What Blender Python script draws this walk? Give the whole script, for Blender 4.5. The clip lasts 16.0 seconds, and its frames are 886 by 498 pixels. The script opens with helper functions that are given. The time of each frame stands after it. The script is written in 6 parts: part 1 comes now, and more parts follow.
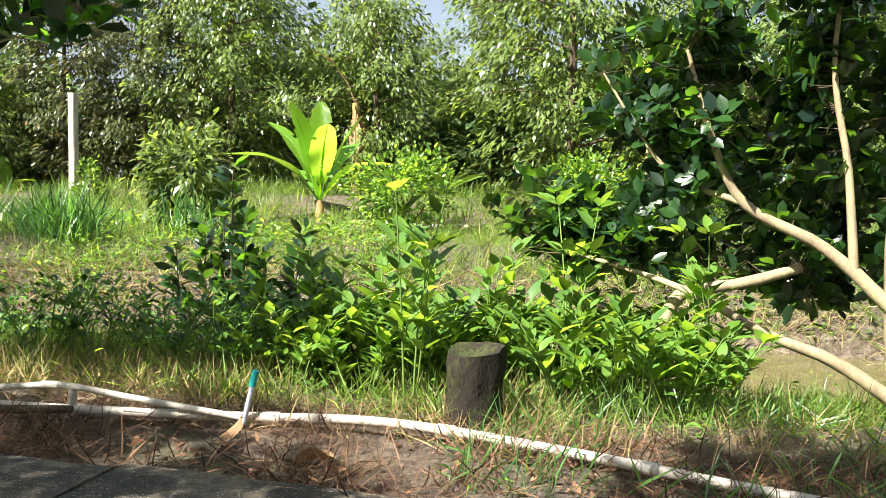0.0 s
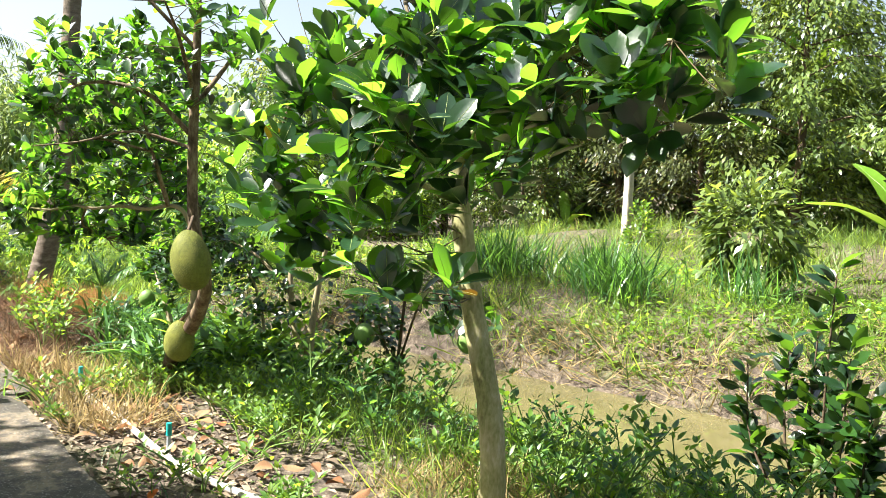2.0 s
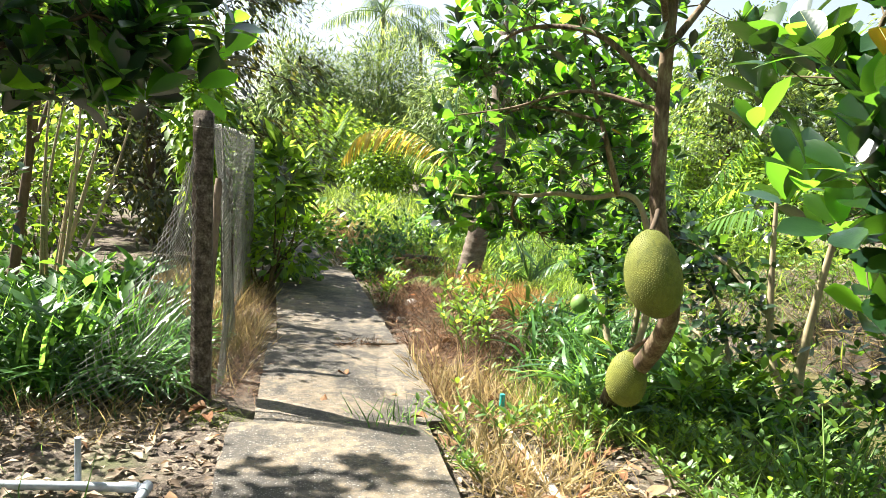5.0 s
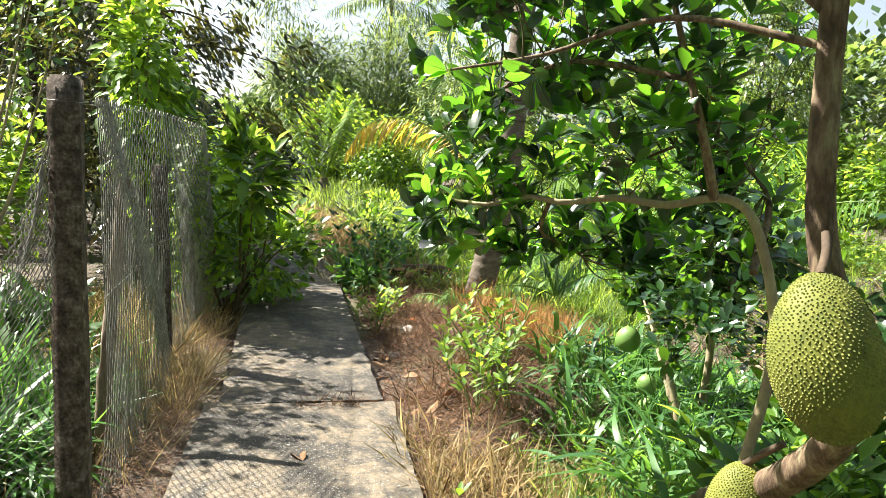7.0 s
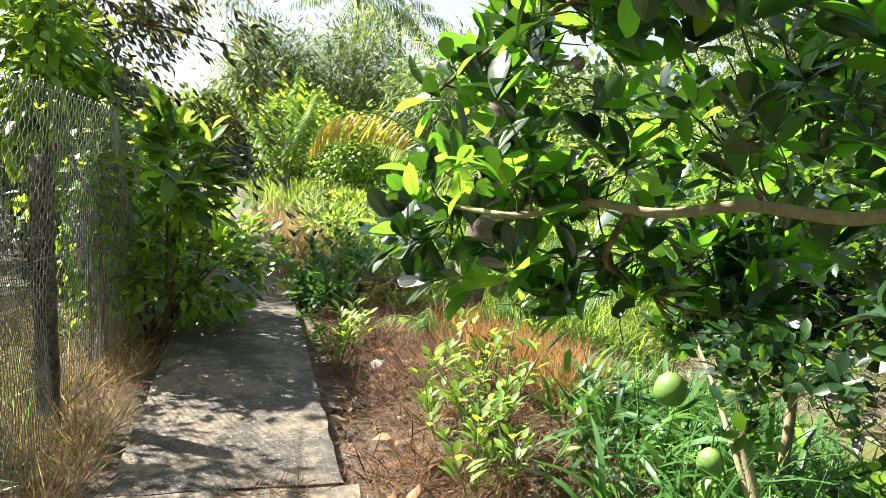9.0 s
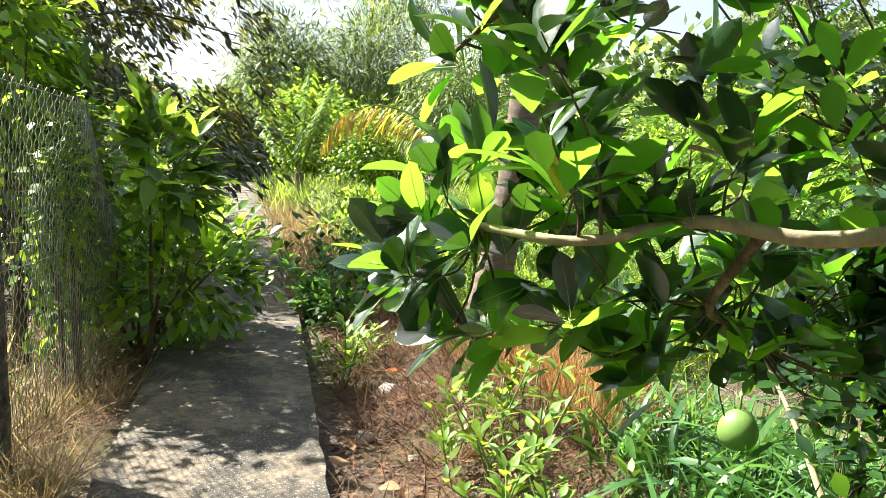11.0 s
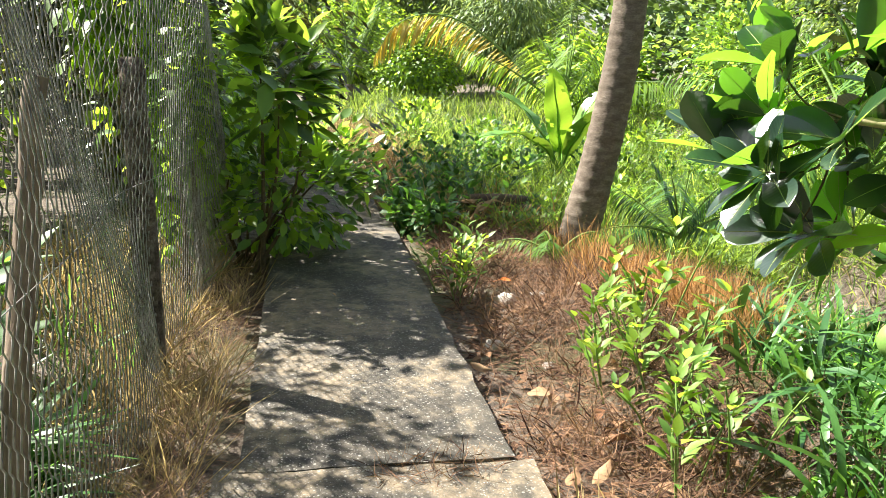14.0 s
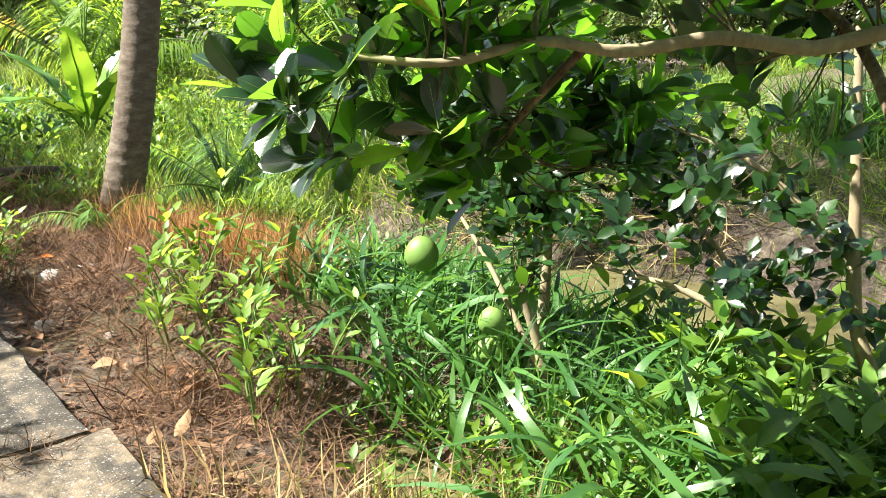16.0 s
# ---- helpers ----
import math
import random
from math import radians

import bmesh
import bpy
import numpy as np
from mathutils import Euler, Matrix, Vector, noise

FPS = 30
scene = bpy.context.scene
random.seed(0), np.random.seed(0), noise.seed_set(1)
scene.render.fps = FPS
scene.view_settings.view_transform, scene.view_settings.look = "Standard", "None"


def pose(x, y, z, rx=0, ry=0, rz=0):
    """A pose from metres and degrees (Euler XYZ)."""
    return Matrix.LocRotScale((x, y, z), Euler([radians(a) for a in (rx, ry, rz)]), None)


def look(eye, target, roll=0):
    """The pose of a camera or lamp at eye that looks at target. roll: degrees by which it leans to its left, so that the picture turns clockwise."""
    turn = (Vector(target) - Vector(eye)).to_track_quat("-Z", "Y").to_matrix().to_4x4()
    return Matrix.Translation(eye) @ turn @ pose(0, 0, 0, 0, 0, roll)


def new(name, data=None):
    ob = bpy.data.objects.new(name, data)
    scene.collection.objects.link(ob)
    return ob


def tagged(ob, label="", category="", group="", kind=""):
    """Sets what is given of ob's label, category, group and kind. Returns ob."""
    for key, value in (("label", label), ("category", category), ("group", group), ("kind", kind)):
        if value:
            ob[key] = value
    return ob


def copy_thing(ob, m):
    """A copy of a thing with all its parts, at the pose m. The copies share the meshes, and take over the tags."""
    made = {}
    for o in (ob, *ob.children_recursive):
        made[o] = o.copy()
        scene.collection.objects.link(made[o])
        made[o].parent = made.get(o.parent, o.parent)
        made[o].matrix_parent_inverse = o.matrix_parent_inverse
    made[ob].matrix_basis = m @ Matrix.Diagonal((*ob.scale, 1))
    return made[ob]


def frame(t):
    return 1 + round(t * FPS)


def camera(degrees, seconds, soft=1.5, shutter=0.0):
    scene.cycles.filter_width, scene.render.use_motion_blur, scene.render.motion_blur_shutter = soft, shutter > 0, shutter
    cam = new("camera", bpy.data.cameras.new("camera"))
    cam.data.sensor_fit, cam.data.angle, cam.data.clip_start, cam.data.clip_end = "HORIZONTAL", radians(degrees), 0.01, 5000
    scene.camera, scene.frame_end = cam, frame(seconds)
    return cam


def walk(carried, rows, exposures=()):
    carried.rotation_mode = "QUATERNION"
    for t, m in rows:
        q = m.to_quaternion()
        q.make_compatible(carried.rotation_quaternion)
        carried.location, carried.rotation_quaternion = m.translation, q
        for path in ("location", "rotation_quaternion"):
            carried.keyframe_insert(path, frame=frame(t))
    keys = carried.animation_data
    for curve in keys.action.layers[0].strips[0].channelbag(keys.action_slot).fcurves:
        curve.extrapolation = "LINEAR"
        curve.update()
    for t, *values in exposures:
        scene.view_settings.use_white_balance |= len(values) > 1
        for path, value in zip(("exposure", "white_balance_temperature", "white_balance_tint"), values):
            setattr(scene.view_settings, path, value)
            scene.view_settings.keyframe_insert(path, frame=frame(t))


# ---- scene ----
cam = camera(56.6, 16.0, soft=0.6)
PATH = [
    (0, (1.431, 1.176, 1.144), (0.903, 3.1, 1.003), 1.0),
    (0.5, (1.044, 1.751, 1.302), (0.273, 3.592, 1.168), 0.5),
    (1, (0.755, 2.111, 1.458), (-0.308, 3.8, 1.323), 1.3),
    (1.1, (0.712, 2.177, 1.489), (-0.413, 3.825, 1.355), 1.7),
    (1.5, (0.475, 2.349, 1.587), (-0.861, 3.831, 1.449), 2.0),
    (2, (0.254, 2.467, 1.721), (-1.311, 3.704, 1.573), 2.6),
    (2.5, (0.03, 2.645, 1.72), (-1.696, 3.642, 1.558), 2.8),
    (3, (-0.193, 2.777, 1.723), (-2.02, 3.57, 1.546), 2.9),
    (3.5, (-0.521, 2.818, 1.717), (-2.41, 3.446, 1.527), 3.0),
    (4, (-0.883, 2.888, 1.651), (-2.814, 3.371, 1.452), 2.8),
    (4.5, (-1.215, 2.961, 1.647), (-3.167, 3.342, 1.44), 2.8),
    (4.7, (-1.361, 2.963, 1.65), (-3.318, 3.318, 1.438), 2.8),
    (6.8, (-3.234, 3.297, 1.602), (-5.198, 3.592, 1.367), 1.8),
    (7, (-3.411, 3.365, 1.622), (-5.374, 3.663, 1.386), 1.8),
    (7.5, (-3.764, 3.401, 1.609), (-5.725, 3.715, 1.373), 1.8),
    (8, (-4.153, 3.403, 1.607), (-6.11, 3.742, 1.37), 2.0),
    (8.5, (-4.515, 3.47, 1.596), (-6.468, 3.831, 1.362), 2.0),
    (9, (-4.842, 3.502, 1.554), (-6.792, 3.879, 1.321), 2.1),
    (9.2, (-4.998, 3.483, 1.552), (-6.948, 3.861, 1.319), 2.0),
    (11.5, (-5.554, 3.655, 1.548), (-7.511, 3.975, 1.289), 1.6),
    (12, (-5.513, 3.645, 1.56), (-7.47, 3.952, 1.284), 1.7),
    (12.5, (-5.546, 3.598, 1.533), (-7.503, 3.888, 1.236), 1.8),
    (13, (-5.595, 3.446, 1.526), (-7.547, 3.72, 1.188), 2.1),
    (13.5, (-5.691, 3.231, 1.462), (-7.635, 3.476, 1.063), 1.7),
    (14, (-5.662, 3.129, 1.499), (-7.593, 3.383, 1.045), 1.4),
    (14.5, (-5.594, 3.088, 1.5), (-7.502, 3.438, 1.015), 1.3),
    (15, (-5.545, 3.079, 1.494), (-7.401, 3.628, 0.991), 1.3),
    (15.5, (-5.561, 3.068, 1.479), (-7.301, 3.908, 0.962), 1.1),
    (16, (-5.552, 3.091, 1.476), (-7.056, 4.301, 0.951), 1.0),
]
walk(cam, [(t, look(eye, target, roll)) for t, eye, target, roll in PATH], exposures=[(0, 1.84), (1, 1.87), (2.5, 2.2), (4.5, 2.22), (7, 2.0), (9, 2.1), (12, 2.16), (13.5, 2.03), (14.5, 2.27), (16, 2.0)])

# ---- light ----
SUN_TO = Vector((-0.58, -0.81, 0.0)).normalized()
SUN_UP = radians(49)
world = bpy.data.worlds.new("world")
scene.world = world
world.use_nodes = True
wn = world.node_tree.nodes
sky = wn.new("ShaderNodeTexSky")
sky.sky_type, sky.sun_disc = "NISHITA", False
sky.sun_elevation, sky.sun_rotation = SUN_UP, math.atan2(SUN_TO.x, SUN_TO.y)
sky.dust_density, sky.air_density = 2.0, 1.0
wn["Background"].inputs["Strength"].default_value = 0.046
haze = wn.new("ShaderNodeHueSaturation")
haze.inputs["Saturation"].default_value, haze.inputs["Value"].default_value = 0.66, 1.2
world.node_tree.links.new(sky.outputs[0], haze.inputs["Color"])
world.node_tree.links.new(haze.outputs[0], wn["Background"].inputs[0])
sun = new("sun", bpy.data.lights.new("sun", "SUN"))
sun.data.energy, sun.data.angle, sun.data.color = 5.0, radians(0.6), (1.0, 0.95, 0.86)
to_sun = Vector((SUN_TO.x * math.cos(SUN_UP), SUN_TO.y * math.cos(SUN_UP), math.sin(SUN_UP)))
sun.matrix_world = look(to_sun * 40, (0, 0, 0))

# ---- materials ----


def node_material(name):
    m = bpy.data.materials.new(name)
    m.use_nodes = True
    t = m.node_tree
    return m, t.nodes, t.links, t.nodes["Principled BSDF"]


def ramp(nodes, stops):
    r = nodes.new("ShaderNodeValToRGB")
    while len(r.color_ramp.elements) < len(stops):
        r.color_ramp.elements.new(0.5)
    for e, (p, c) in zip(r.color_ramp.elements, stops):
        e.position, e.color = p, (*c, 1)
    return r


def noise_node(nodes, links, scale, detail=6, rough=0.6, stretch=None, coords="Object"):
    n = nodes.new("ShaderNodeTexNoise")
    n.inputs["Scale"].default_value, n.inputs["Detail"].default_value, n.inputs["Roughness"].default_value = scale, detail, rough
    c = nodes.new("ShaderNodeTexCoord")
    if stretch:
        mp = nodes.new("ShaderNodeMapping")
        mp.inputs["Scale"].default_value = stretch
        links.new(c.outputs[coords], mp.inputs[0])
        links.new(mp.outputs[0], n.inputs[0])
    else:
        links.new(c.outputs[coords], n.inputs[0])
    return n


def bump_in(nodes, links, bsdf, source, strength=0.4, distance=0.01):
    b = nodes.new("ShaderNodeBump")
    b.inputs["Strength"].default_value, b.inputs["Distance"].default_value = strength, distance
    links.new(source, b.inputs["Height"])
    links.new(b.outputs[0], bsdf.inputs["Normal"])
    return b


def leaf_material(name, dark, light, glow, rough=0.4, through_light=0.35, spec=0.5, single=False, odd=None):
    """A leaf: coloured by a random value for each leaf, with light passing through the blade."""
    m, n, l, b = node_material(name)
    if single:
        src = n.new("ShaderNodeObjectInfo").outputs["Random"]
    else:
        src = n.new("ShaderNodeNewGeometry").outputs["Random Per Island"]
    mid = tuple((a + c) / 2 for a, c in zip(dark, light))
    stops = [(0.0, dark), (0.55, mid), (0.93, light)]
    if odd:
        stops += [(0.982, light), (0.994, odd)]
    r = ramp(n, stops)
    l.new(src, r.inputs[0])
    blotch = noise_node(n, l, 9, 4)
    mix = n.new("ShaderNodeMixRGB")
    mix.blend_type = "MULTIPLY"
    mix.inputs[0].default_value = 0.5
    br = ramp(n, [(0.3, (0.6, 0.62, 0.55)), (0.7, (1.15, 1.12, 1.0))])
    l.new(blotch.outputs[0], br.inputs[0])
    l.new(r.outputs[0], mix.inputs[1])
    l.new(br.outputs[0], mix.inputs[2])
    l.new(mix.outputs[0], b.inputs["Base Color"])
    b.inputs["Roughness"].default_value, b.inputs["Specular IOR Level"].default_value = rough, spec
    tr = n.new("ShaderNodeBsdfTranslucent")
    gm = n.new("ShaderNodeMixRGB")
    gm.blend_type = "MULTIPLY"
    gm.inputs[0].default_value = 0.6
    gm.inputs[1].default_value = (*glow, 1)
    gr = ramp(n, [(0, (0.55, 0.6, 0.5)), (1, (1.2, 1.15, 1.0))])
    l.new(src, gr.inputs[0])
    l.new(gr.outputs[0], gm.inputs[2])
    l.new(gm.outputs[0], tr.inputs[0])
    ms = n.new("ShaderNodeMixShader")
    tf = ramp(n, [(0.0, (through_light * 0.05,) * 3), (0.5, (through_light * 0.3,) * 3), (0.86, (min(through_light * 2.1, 0.8),) * 3)])
    l.new(src, tf.inputs[0])
    l.new(tf.outputs[0], ms.inputs[0])
    l.new(b.outputs[0], ms.inputs[1])
    l.new(tr.outputs[0], ms.inputs[2])
    l.new(ms.outputs[0], n["Material Output"].inputs[0])
    height = noise_node(n, l, 60, 3).outputs[0]
    if single:
        # side veins that run from the midrib towards the margin
        sep = n.new("ShaderNodeSeparateXYZ")
        l.new(n.new("ShaderNodeTexCoord").outputs["Object"], sep.inputs[0])
        ab, ma, si = (n.new("ShaderNodeMath") for _ in range(3))
        ab.operation, ma.operation, si.operation = "ABSOLUTE", "MULTIPLY_ADD", "SINE"
        l.new(sep.outputs[0], ab.inputs[0])
        l.new(ab.outputs[0], ma.inputs[0])
        ma.inputs[1].default_value = -0.8
        l.new(sep.outputs[1], ma.inputs[2])
        sc = n.new("ShaderNodeMath")
        sc.operation = "MULTIPLY"
        sc.inputs[1].default_value = 62
        l.new(ma.outputs[0], sc.inputs[0])
        l.new(sc.outputs[0], si.inputs[0])
        vr = ramp(n, [(0.55, (1, 1, 1)), (1.0, (1.5, 1.45, 1.25))])
        l.new(si.outputs[0], vr.inputs[0])
        vm = n.new("ShaderNodeMixRGB")
        vm.blend_type, vm.inputs[0].default_value = "MULTIPLY", 0.28
        l.new(mix.outputs[0], vm.inputs[1])
        l.new(vr.outputs[0], vm.inputs[2])
        l.new(vm.outputs[0], b.inputs["Base Color"])
        height = si.outputs[0]
    bump_in(n, l, b, height, 0.035 if single else 0.3, 0.003)
    return m


def rough_material(name, stops, scale=8, rough=0.85, bump=0.5, distance=0.01, stretch=None, fine=70, spec=0.3, metal=0.0):
    """Two scales of noise: colour patches and a fine relief."""
    m, n, l, b = node_material(name)
    a = noise_node(n, l, scale, 8, 0.65, stretch)
    f = noise_node(n, l, fine, 4, 0.6, stretch)
    mx = n.new("ShaderNodeMath")
    mx.operation = "MULTIPLY_ADD"
    mx.inputs[1].default_value = 0.35
    l.new(f.outputs[0], mx.inputs[0])
    sc = n.new("ShaderNodeMath")
    sc.operation = "MULTIPLY"
    sc.inputs[1].default_value = 0.66
    l.new(a.outputs[0], sc.inputs[0])
    l.new(sc.outputs[0], mx.inputs[2])
    r = ramp(n, stops)
    l.new(mx.outputs[0], r.inputs[0])
    l.new(r.outputs[0], b.inputs["Base Color"])
    b.inputs["Roughness"].default_value, b.inputs["Specular IOR Level"].default_value = rough, spec
    b.inputs["Metallic"].default_value = metal
    bump_in(n, l, b, mx.outputs[0], bump, distance)
    return m


M = {}
M["jack_leaf"] = leaf_material("jackfruit_leaf", (0.006, 0.02, 0.016), (0.028, 0.085, 0.028), (0.2, 0.5, 0.03), 0.3, 0.4, 1.0, odd=(0.45, 0.09, 0.01))
M["jack_leaf_single"] = leaf_material("jackfruit_leaf_near", (0.006, 0.02, 0.016), (0.028, 0.085, 0.028), (0.2, 0.5, 0.03), 0.28, 0.42, 1.0, single=True, odd=(0.5, 0.1, 0.01))
M["pomelo_leaf"] = leaf_material("pomelo_leaf", (0.006, 0.019, 0.011), (0.028, 0.085, 0.02), (0.22, 0.48, 0.03), 0.3, 0.2, 0.7)
M["durian_leaf"] = leaf_material("durian_leaf", (0.035, 0.07, 0.017), (0.21, 0.29, 0.075), (0.36, 0.48, 0.07), 0.34, 0.28, 0.6, odd=(0.22, 0.16, 0.05))
M["dark_durian_leaf"] = leaf_material("dark_durian_leaf", (0.03, 0.042, 0.015), (0.09, 0.11, 0.03), (0.2, 0.2, 0.04), 0.35, 0.2, 0.5, odd=(0.2, 0.12, 0.04))
M["lime_leaf"] = leaf_material("lime_leaf", (0.06, 0.13, 0.018), (0.2, 0.33, 0.04), (0.42, 0.64, 0.05), 0.52, 0.38, 0.35)
M["vine_leaf"] = leaf_material("vine_leaf", (0.045, 0.11, 0.02), (0.19, 0.33, 0.05), (0.42, 0.66, 0.06), 0.4, 0.55, 0.5)
M["herb_leaf"] = leaf_material("herb_leaf", (0.05, 0.12, 0.02), (0.16, 0.29, 0.04), (0.4, 0.64, 0.05), 0.48, 0.36, 0.4, odd=(0.4, 0.33, 0.06))
M["dark_herb_leaf"] = leaf_material("dark_herb_leaf", (0.025, 0.08, 0.02), (0.08, 0.19, 0.04), (0.2, 0.46, 0.05), 0.5, 0.3, 0.35)
M["banana_leaf"] = leaf_material("banana_leaf", (0.10, 0.24, 0.03), (0.17, 0.36, 0.04), (0.5, 0.75, 0.06), 0.35, 0.45, 0.5, single=True)
M["palm_leaf"] = leaf_material("palm_leaf", (0.05, 0.13, 0.025), (0.13, 0.26, 0.04), (0.3, 0.5, 0.05), 0.6, 0.35, 0.2)
M["yellow_palm"] = leaf_material("yellowed_palm_leaf", (0.36, 0.3, 0.05), (0.66, 0.5, 0.12), (0.75, 0.55, 0.06), 0.5, 0.35, 0.4)
M["bamboo_leaf"] = leaf_material("bamboo_leaf", (0.10, 0.17, 0.05), (0.22, 0.32, 0.10), (0.36, 0.46, 0.12), 0.5, 0.35, 0.4)
M["far_leaf"] = leaf_material("far_tree_leaf", (0.05, 0.10, 0.035), (0.14, 0.22, 0.07), (0.26, 0.38, 0.08), 0.5, 0.3, 0.4)
M["grass"] = leaf_material("green_grass", (0.06, 0.13, 0.02), (0.22, 0.32, 0.06), (0.42, 0.58, 0.08), 0.5, 0.4, 0.35, odd=(0.42, 0.36, 0.16))
M["dark_grass"] = leaf_material("dark_grass", (0.024, 0.08, 0.02), (0.10, 0.23, 0.05), (0.24, 0.5, 0.07), 0.38, 0.3, 0.45)
M["dry_grass"] = leaf_material("dry_grass", (0.26, 0.19, 0.09), (0.52, 0.42, 0.23), (0.45, 0.33, 0.15), 0.7, 0.3, 0.2, odd=(0.2, 0.26, 0.06))
M["red_grass"] = leaf_material("russet_dead_grass", (0.28, 0.14, 0.055), (0.58, 0.36, 0.16), (0.55, 0.3, 0.11), 0.7, 0.28, 0.2)
M["dry_banana"] = leaf_material("dry_banana_leaf", (0.2, 0.12, 0.06), (0.42, 0.3, 0.17), (0.4, 0.25, 0.1), 0.8, 0.2, 0.2, single=True)
M["straw"] = leaf_material("dead_reddish_straw", (0.03, 0.012, 0.009), (0.32, 0.19, 0.12), (0.3, 0.19, 0.1), 0.85, 0.12, 0.2)
M["dead_leaf"] = leaf_material("fallen_leaf", (0.16, 0.07, 0.035), (0.4, 0.27, 0.17), (0.4, 0.2, 0.1), 0.9, 0.12, 0.15, single=True, odd=(0.5, 0.14, 0.03))
M["pale_litter"] = leaf_material("pale_leaf_litter", (0.12, 0.085, 0.06), (0.44, 0.36, 0.28), (0.3, 0.2, 0.12), 0.85, 0.1, 0.2)
M["leaf_rib"] = rough_material("pale_leaf_rib", [(0.3, (0.24, 0.32, 0.09)), (0.7, (0.36, 0.42, 0.14))], 20, 0.5, 0.1, 0.001)
M["bark_pale"] = rough_material("pale_bark", [(0.25, (0.12, 0.09, 0.055)), (0.5, (0.3, 0.24, 0.15)), (0.62, (0.38, 0.34, 0.18)), (0.8, (0.48, 0.42, 0.3))], 7, 0.8, 0.6, 0.008, (1, 1, 0.45))
M["bark_jack"] = rough_material("jackfruit_bark", [(0.34, (0.13, 0.12, 0.05)), (0.45, (0.27, 0.26, 0.11)), (0.56, (0.4, 0.36, 0.2)), (0.68, (0.55, 0.48, 0.36))], 11, 0.8, 0.5, 0.008, (1, 1, 0.4))
M["bark_brown"] = rough_material("brown_bark", [(0.34, (0.03, 0.02, 0.014)), (0.46, (0.11, 0.072, 0.045)), (0.56, (0.2, 0.145, 0.09)), (0.66, (0.3, 0.27, 0.16))], 16, 0.8, 0.9, 0.012, (1, 1, 0.35))
M["bark_dark"] = rough_material("dark_bark", [(0.25, (0.035, 0.025, 0.018)), (0.55, (0.1, 0.07, 0.045)), (0.8, (0.2, 0.14, 0.09))], 9, 0.85, 0.7, 0.01, (1, 1, 0.4))
M["bark_twig"] = rough_material("twig_bark", [(0.3, (0.04, 0.03, 0.016)), (0.7, (0.15, 0.115, 0.06))], 14, 0.75, 0.3, 0.004)
M["bark_palm"] = rough_material("palm_bark", [(0.25, (0.05, 0.038, 0.028)), (0.5, (0.14, 0.11, 0.082)), (0.78, (0.3, 0.255, 0.21))], 10, 0.9, 0.9, 0.012, (1, 1, 2.5))
M["green_stem"] = rough_material("green_stem", [(0.3, (0.07, 0.14, 0.03)), (0.7, (0.2, 0.3, 0.07))], 12, 0.6, 0.2, 0.003)
M["banana_stem"] = rough_material("banana_stem", [(0.25, (0.09, 0.05, 0.025)), (0.5, (0.3, 0.2, 0.08)), (0.75, (0.45, 0.4, 0.16))], 6, 0.7, 0.5, 0.01, (1, 1, 0.3))
M["weathered_wood"] = rough_material("weathered_wood", [(0.25, (0.05, 0.035, 0.025)), (0.55, (0.2, 0.15, 0.11)), (0.8, (0.42, 0.35, 0.28))], 10, 0.9, 0.8, 0.01, (1, 1, 0.15))
M["stump"] = rough_material("mossy_stump", [(0.34, (0.008, 0.006, 0.005)), (0.5, (0.022, 0.017, 0.011)), (0.58, (0.04, 0.05, 0.014)), (0.75, (0.10, 0.06, 0.04))], 7, 0.9, 1.0, 0.02, (1, 1, 0.5))
M["post_concrete"] = rough_material("old_post_concrete", [(0.36, (0.02, 0.016, 0.013)), (0.47, (0.075, 0.058, 0.045)), (0.56, (0.15, 0.12, 0.095)), (0.68, (0.32, 0.29, 0.25))], 16, 0.92, 0.9, 0.01)
M["pale_post"] = rough_material("pale_post", [(0.25, (0.26, 0.22, 0.17)), (0.7, (0.52, 0.47, 0.4))], 9, 0.9, 0.5, 0.008)
M["pvc"] = rough_material("white_plastic_pipe", [(0.28, (0.2, 0.16, 0.12)), (0.44, (0.46, 0.41, 0.35)), (0.72, (0.66, 0.62, 0.56))], 12, 0.5, 0.15, 0.003, spec=0.4)
M["grey_pvc"] = rough_material("grey_plastic_pipe", [(0.25, (0.22, 0.23, 0.25)), (0.45, (0.36, 0.4, 0.45)), (0.75, (0.5, 0.54, 0.58))], 12, 0.5, 0.15, 0.003, spec=0.4)
M["teal"] = rough_material("teal_plastic", [(0.3, (0.01, 0.25, 0.24)), (0.7, (0.02, 0.4, 0.36))], 10, 0.4, 0.1, 0.002, spec=0.5)
M["wire"] = rough_material("galvanised_wire", [(0.35, (0.1, 0.09, 0.08)), (0.6, (0.36, 0.35, 0.33))], 8, 0.45, 0.1, 0.001, metal=0.3)
M["stone"] = rough_material("stone", [(0.3, (0.25, 0.22, 0.19)), (0.7, (0.6, 0.56, 0.5))], 14, 0.9, 0.6, 0.006)
M["pomelo_skin"] = rough_material("pomelo_skin", [(0.3, (0.09, 0.19, 0.035)), (0.7, (0.2, 0.32, 0.08))], 10, 0.5, 0.35, 0.003, fine=260, spec=0.4)
M["jack_skin"] = rough_material("jackfruit_skin", [(0.35, (0.085, 0.105, 0.016)), (0.65, (0.225, 0.235, 0.04))], 11, 0.65, 0.3, 0.003, spec=0.3)


